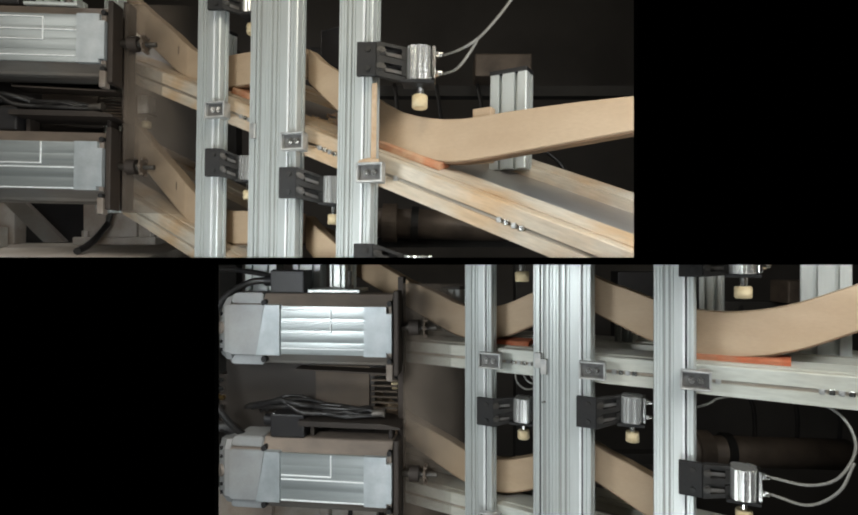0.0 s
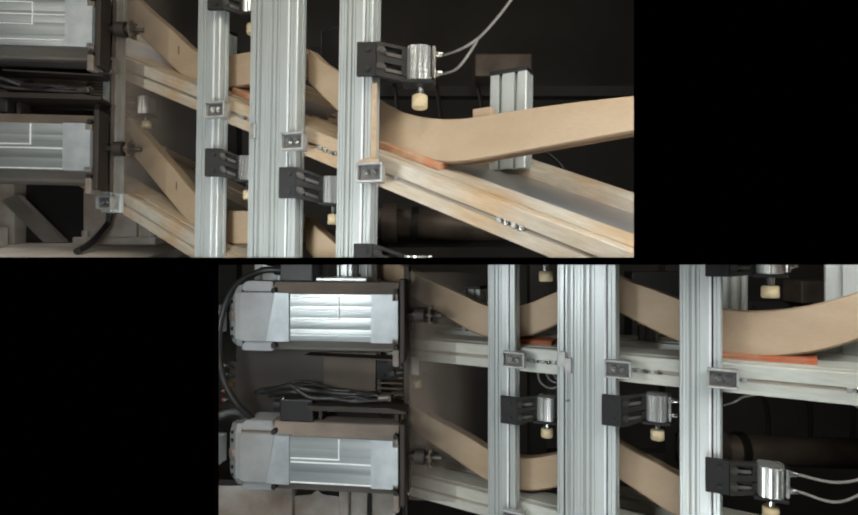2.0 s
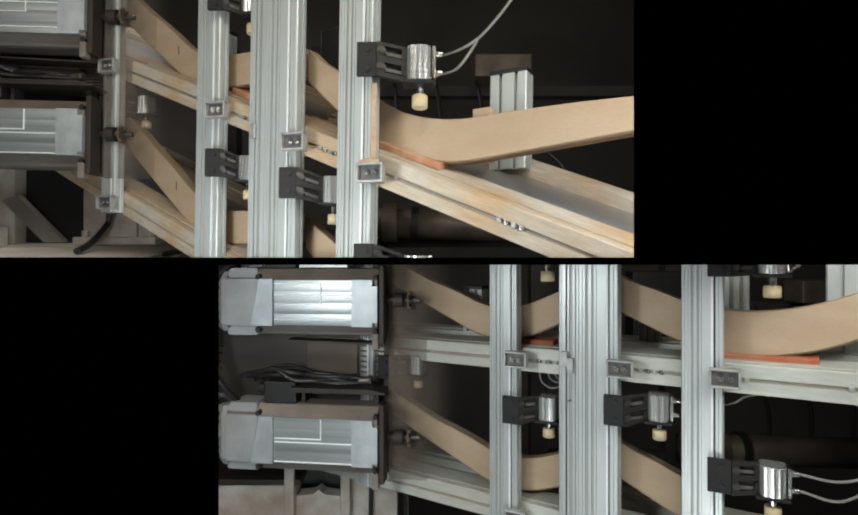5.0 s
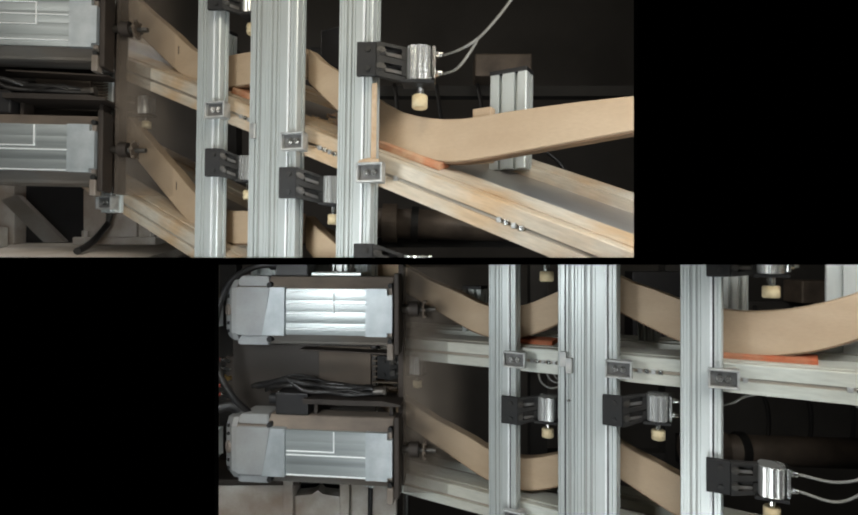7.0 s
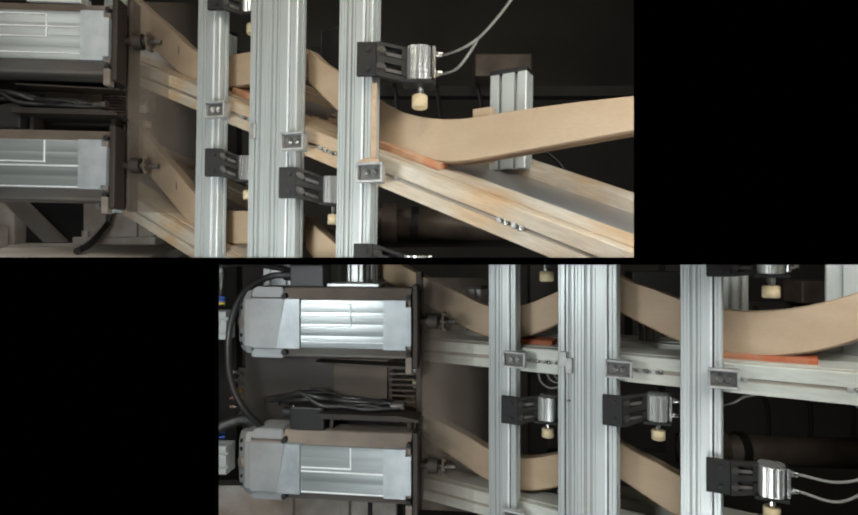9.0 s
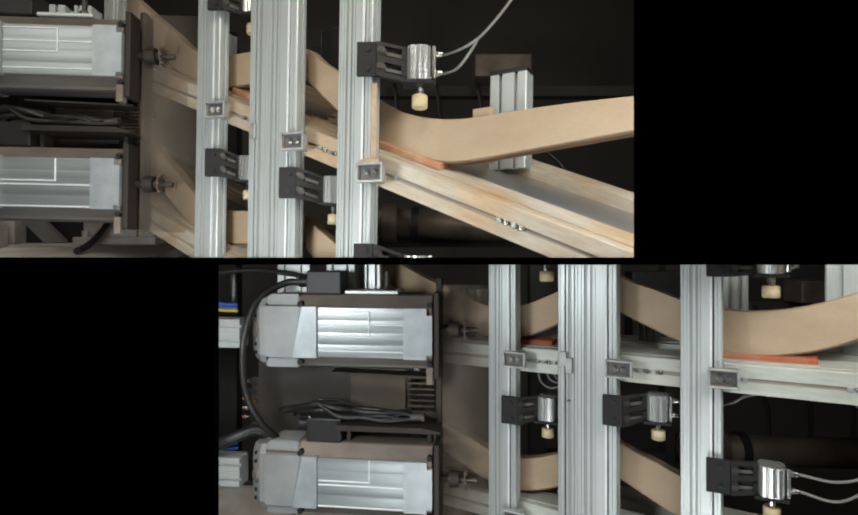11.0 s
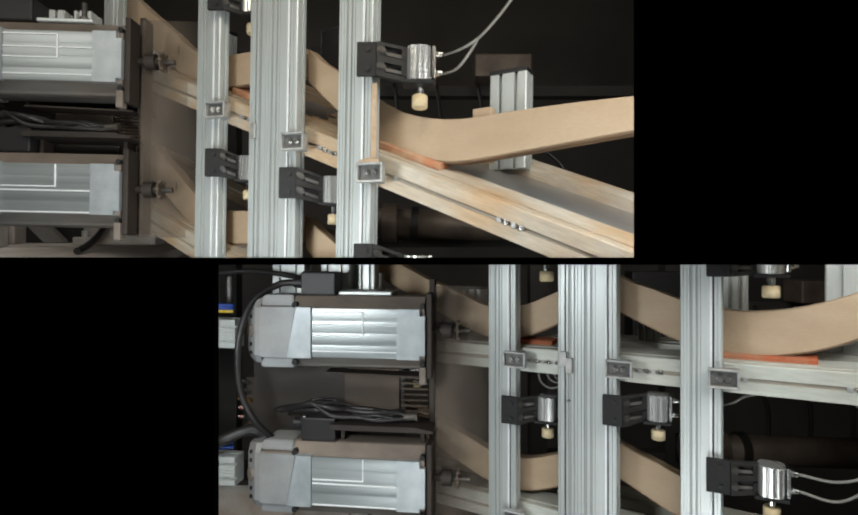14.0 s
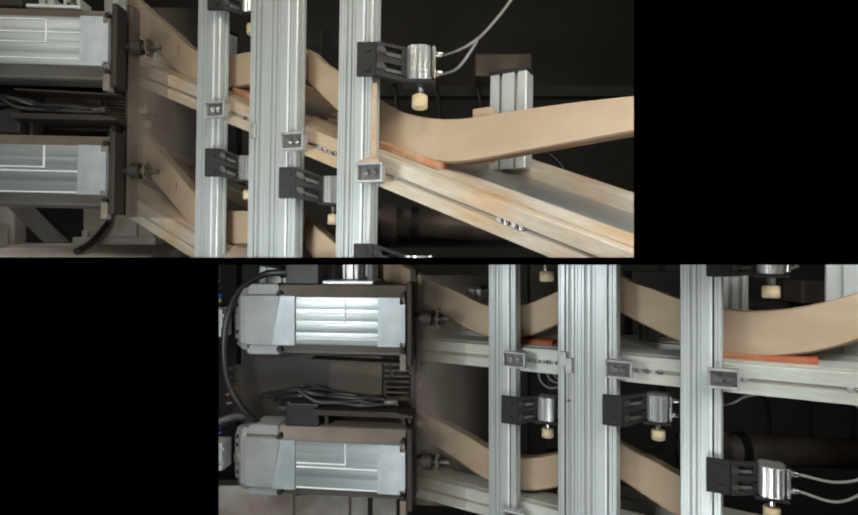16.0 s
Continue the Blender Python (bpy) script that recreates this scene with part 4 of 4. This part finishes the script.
def base_block():
    b = thing("pedestal", Matrix.Identity(4), "worn white painted base block bolted to the bed", "pedestal")
    part("upright", box(B(), -0.885, -0.748, 1.40, 1.46, 1.432, 1.575, 0.003), WHITE, b)
    part("foot", box(B(), -0.90, -0.69, 1.38, 1.50, 1.432, 1.452, 0.003), WHITE, b)
    part("gusset", prism(B(), [(-0.7475, 1.452), (-0.71, 1.452), (-0.7475, 1.50)], "y", 1.41, 1.43), WHITE, b)
    for x in (-0.875, -0.705):
        part("bolt", rod(B(), (x, 1.395, 1.452), (x, 1.395, 1.468), 0.009, 6), WHITE, b)
    # Black sheet painted as the darkness inside an opening.
    part("opening", box(B(), -1.06, -0.886, 1.44, 1.46, 1.436, 1.63), PLASTIC, b, "black sheet painted as the dark of an opening")
    part("column", box(B(), -1.12, -1.061, 1.40, 1.46, 1.434, 1.66, 0.002), WHITE, b)
    part("brace", prism(B(), [(-1.06, 1.542), (-1.02, 1.555), (-0.905, 1.440), (-0.955, 1.438)], "y", 1.355, 1.375), TROUGH, b, "grey diagonal brace browned by dust")
    part("cable", tube(B(), [(-0.798, 1.36, 1.484), (-0.796, 1.33, 1.462), (-0.786, 1.27, 1.432), (-0.772, 1.20, 1.4135)], 0.0075), CABLE, b, "black cable end", smooth=True)
    part("pull_rod", rod(B(), (-0.799, 1.36, 1.478), (-0.797, 1.36, 1.530), 0.0045, 12), BOLT, b, "steel rod end")
    part("pull_rod", rod(B(), (-0.797, 1.358, 1.478), (-0.781, 1.358, 1.530), 0.0035, 12), BOLT, b, "steel rod end")
    part("side_box", box(B(), -1.25, -1.045, 1.30, 1.36, 1.4205, 1.475, 0.003), WHITE, b, "white box with dusty top")


def lower_base():
    b = thing("pedestal", Matrix.Identity(4), "rusty white machine base standing on the floor", "pedestal")
    part("block", box(B(), -0.62, -0.315, 1.28, 1.40, 0, 0.870, 0.004), WHITE, b)
    part("cap_plate", box(B(), -0.63, -0.30, 1.27, 1.40, 0.8705, 0.884, 0.002), FLANGE, b, "rust brown cap plate")
    part("bracket", box(B(), -0.185, -0.077, 1.30, 1.34, 0, 0.905, 0.003), WHITE, b)
    part("rib", box(B(), -0.208, -0.1855, 1.27, 1.335, 0, 0.925, 0.003), WHITE, b)
    part("foot", prism(B(), [(-0.315, 0), (-0.2085, 0), (-0.2085, 0.836), (-0.250, 0.842), (-0.262, 0.852), (-0.275, 0.842), (-0.315, 0.838)], "y", 1.29, 1.33), WHITE, b)
    # Black sheet behind the gap, painted as its shade.
    part("black_panel", box(B(), -0.3145, -0.2085, 1.345, 1.36, 0, 0.93), PLASTIC, b, "black sheet painted as the dark of an opening")
    part("narrow_column", box(B(), -0.338, -0.3155, 1.268, 1.279, 0, 0.93, 0.002), WHITE, b)
    part("cable", tube(B(), [(-0.130, 1.291, 0.96), (-0.132, 1.289, 0.90), (-0.138, 1.289, 0.85), (-0.140, 1.289, 0.70)], 0.0055), CABLE, b, "black cable end", smooth=True)
    part("stud", rod(B(), (-0.055, 1.32, 0), (-0.055, 1.32, 0.88), 0.008, 10), STEEL, b)
    low_keep.append(b)


def back_machinery(z0, moves, dx):
    """A dark frame with rollers that stands on the floor far behind the rails."""
    b = thing("dark_machinery", pose(dx, 0, 0), "dark brown rollers and boxes on a black frame", "machinery")
    for x in (-0.62, 0.70):
        part("upright", box(B(), x, x + 0.05, 1.62, 1.67, 0, z0 + 0.62), SOOT, b)
    for z in (z0 + 0.03, z0 + 0.48):
        part("crossbar", box(B(), -0.569, 0.699, 1.625, 1.665, z, z + 0.03), SOOT, b)
    r = part("roller", rod(B(), (-0.20, 1.55, z0 + 0.10), (0.30, 1.55, z0 + 0.085), 0.042, 28), HUE, b, "dull brown roller", smooth=True)
    part("collar", rod(B(), (-0.13, 1.55, z0 + 0.098), (-0.09, 1.55, z0 + 0.097), 0.055, 28), HUE, r)
    part("collar", rod(B(), (-0.05, 1.55, z0 + 0.096), (-0.03, 1.55, z0 + 0.095), 0.050, 28), BLACK2, r)
    part("hanger", box(B(), -0.19, -0.17, 1.59, 1.6245, z0 + 0.04, z0 + 0.12), BLACK, b)
    part("junction_box", box(B(), 0.13, 0.29, 1.54, 1.6245, z0 + 0.5105, z0 + 0.575, 0.004), HUE, b, "brown box")
    part("dark_panel", box(B(), -0.34, -0.20, 1.56, 1.6245, z0 + 0.30, z0 + 0.60, 0.003), PLASTIC, b, "black box")
    for i in range(4):
        pts = [(-0.1 + 0.12 * i, 1.58, z0 + 0.50), (-0.07 + 0.12 * i, 1.54, z0 + 0.34), (0.02 + 0.12 * i, 1.53, z0 + 0.24), (0.06 + 0.12 * i, 1.58, z0 + 0.06)]
        part("cable", tube(B(), pts, 0.006), CABLE, b, smooth=True)
    if moves:
        low_keep.append(b)


def stand_legs():
    """Legs that carry the upper station's beam and bed, off to the side."""
    b = thing("support_leg", Matrix.Identity(4), "black steel legs under the upper machine bed", "leg")
    for x, y in ((-1.54, 1.32), (-0.98, 1.33), (-0.80, 1.56)):
        part("leg", box(B(), x, x + 0.05, y, y + 0.05, 0, 1.396), BLACK, b)


stand_legs()
sloping_bed()
base_block()
lower_base()
back_machinery(1.40, False, 0.0)
back_machinery(0.76, True, 0.92)


# ---- motion ----
L_PAN = ((0, -47), (0.5, -35), (1, -21.5), (1.5, -9), (2, -1.5), (2.5, 4), (3, 7), (3.5, 6.5), (4, 5), (5.2, 1.5), (6.5, 0), (16, 0))
L_TRAVEL = ((0, 0.0, 0.0), (0.5, -0.0089, 0.0058), (1, -0.0175, 0.0105), (1.5, -0.0274, 0.0153), (2, -0.0364, 0.0211), (2.5, -0.0458, 0.0262),
            (3, -0.0554, 0.0314), (3.5, -0.0645, 0.0356), (4, -0.0739, 0.041), (4.6, -0.083, 0.0465), (5.1, -0.083, 0.047), (5.6, -0.075, 0.044), (6.5, -0.0581, 0.0364),
            (7, -0.0496, 0.0313), (7.5, -0.0401, 0.0259), (8, -0.0309, 0.0216), (8.5, -0.0216, 0.0164), (9, -0.0124, 0.0109), (10.2, 0.0112, 0.0028),
            (11.5, 0.0362, -0.0049), (12, 0.0422, -0.0092), (12.5, 0.0423, -0.0097), (13, 0.0331, -0.0086), (13.5, 0.0236, -0.0068), (14, 0.0138, -0.0034),
            (14.5, 0.0046, 0.0006), (15, -0.0058, 0.0059), (15.5, -0.0148, 0.0115), (16, -0.0238, 0.0157))
U_TRAVEL = ((0, 0.0, 0.0), (0.5, -0.0107, 0.0103), (1, -0.0196, 0.021), (1.5, -0.0302, 0.0317), (2, -0.0424, 0.042), (2.5, -0.0533, 0.0518),
            (3, -0.0642, 0.064), (3.5, -0.073, 0.0734), (4, -0.0797, 0.0925), (4.7, -0.0765, 0.083), (5.5, -0.0590, 0.0655), (6.5, -0.0375, 0.0466), (7, -0.0269, 0.0374),
            (7.5, -0.0167, 0.0279), (8, -0.0062, 0.0193), (8.5, 0.0045, 0.0096), (9, 0.0145, 0.0005), (10.2, 0.0405, -0.0225), (11.5, 0.0687, -0.0475),
            (12, 0.0799, -0.0559), (12.5, 0.0799, -0.0714), (13, 0.0759, -0.0708), (13.5, 0.0656, -0.0607), (14, 0.0556, -0.0502), (14.5, 0.0457, -0.0407),
            (15, 0.0348, -0.0301), (15.5, 0.024, -0.0198), (16, 0.013, -0.0096))


def pan_at(t):
    for (a, p), (b, q) in zip(L_PAN, L_PAN[1:]):
        if t <= b:
            return p + (q - p) * (t - a) / (b - a)
    return 0.0


def motions():
    for ob in u_moving:
        base = ob.matrix_world.copy()
        walk(ob, [(t, Matrix.Translation((x, -0.74 * x, z)) @ base) for t, x, z in U_TRAVEL])
    for ob in l_moving:
        base = ob.matrix_world.copy()
        walk(ob, [(t, Matrix.Translation((x + 0.00102 * pan_at(t), -0.85 * x, z)) @ base) for t, x, z in L_TRAVEL])
    for ob in low_keep:
        base = ob.matrix_world.copy()
        walk(ob, [(t, Matrix.Translation((0.00095 * p, 0.0002 * p, 0)) @ base) for t, p in L_PAN])


motions()
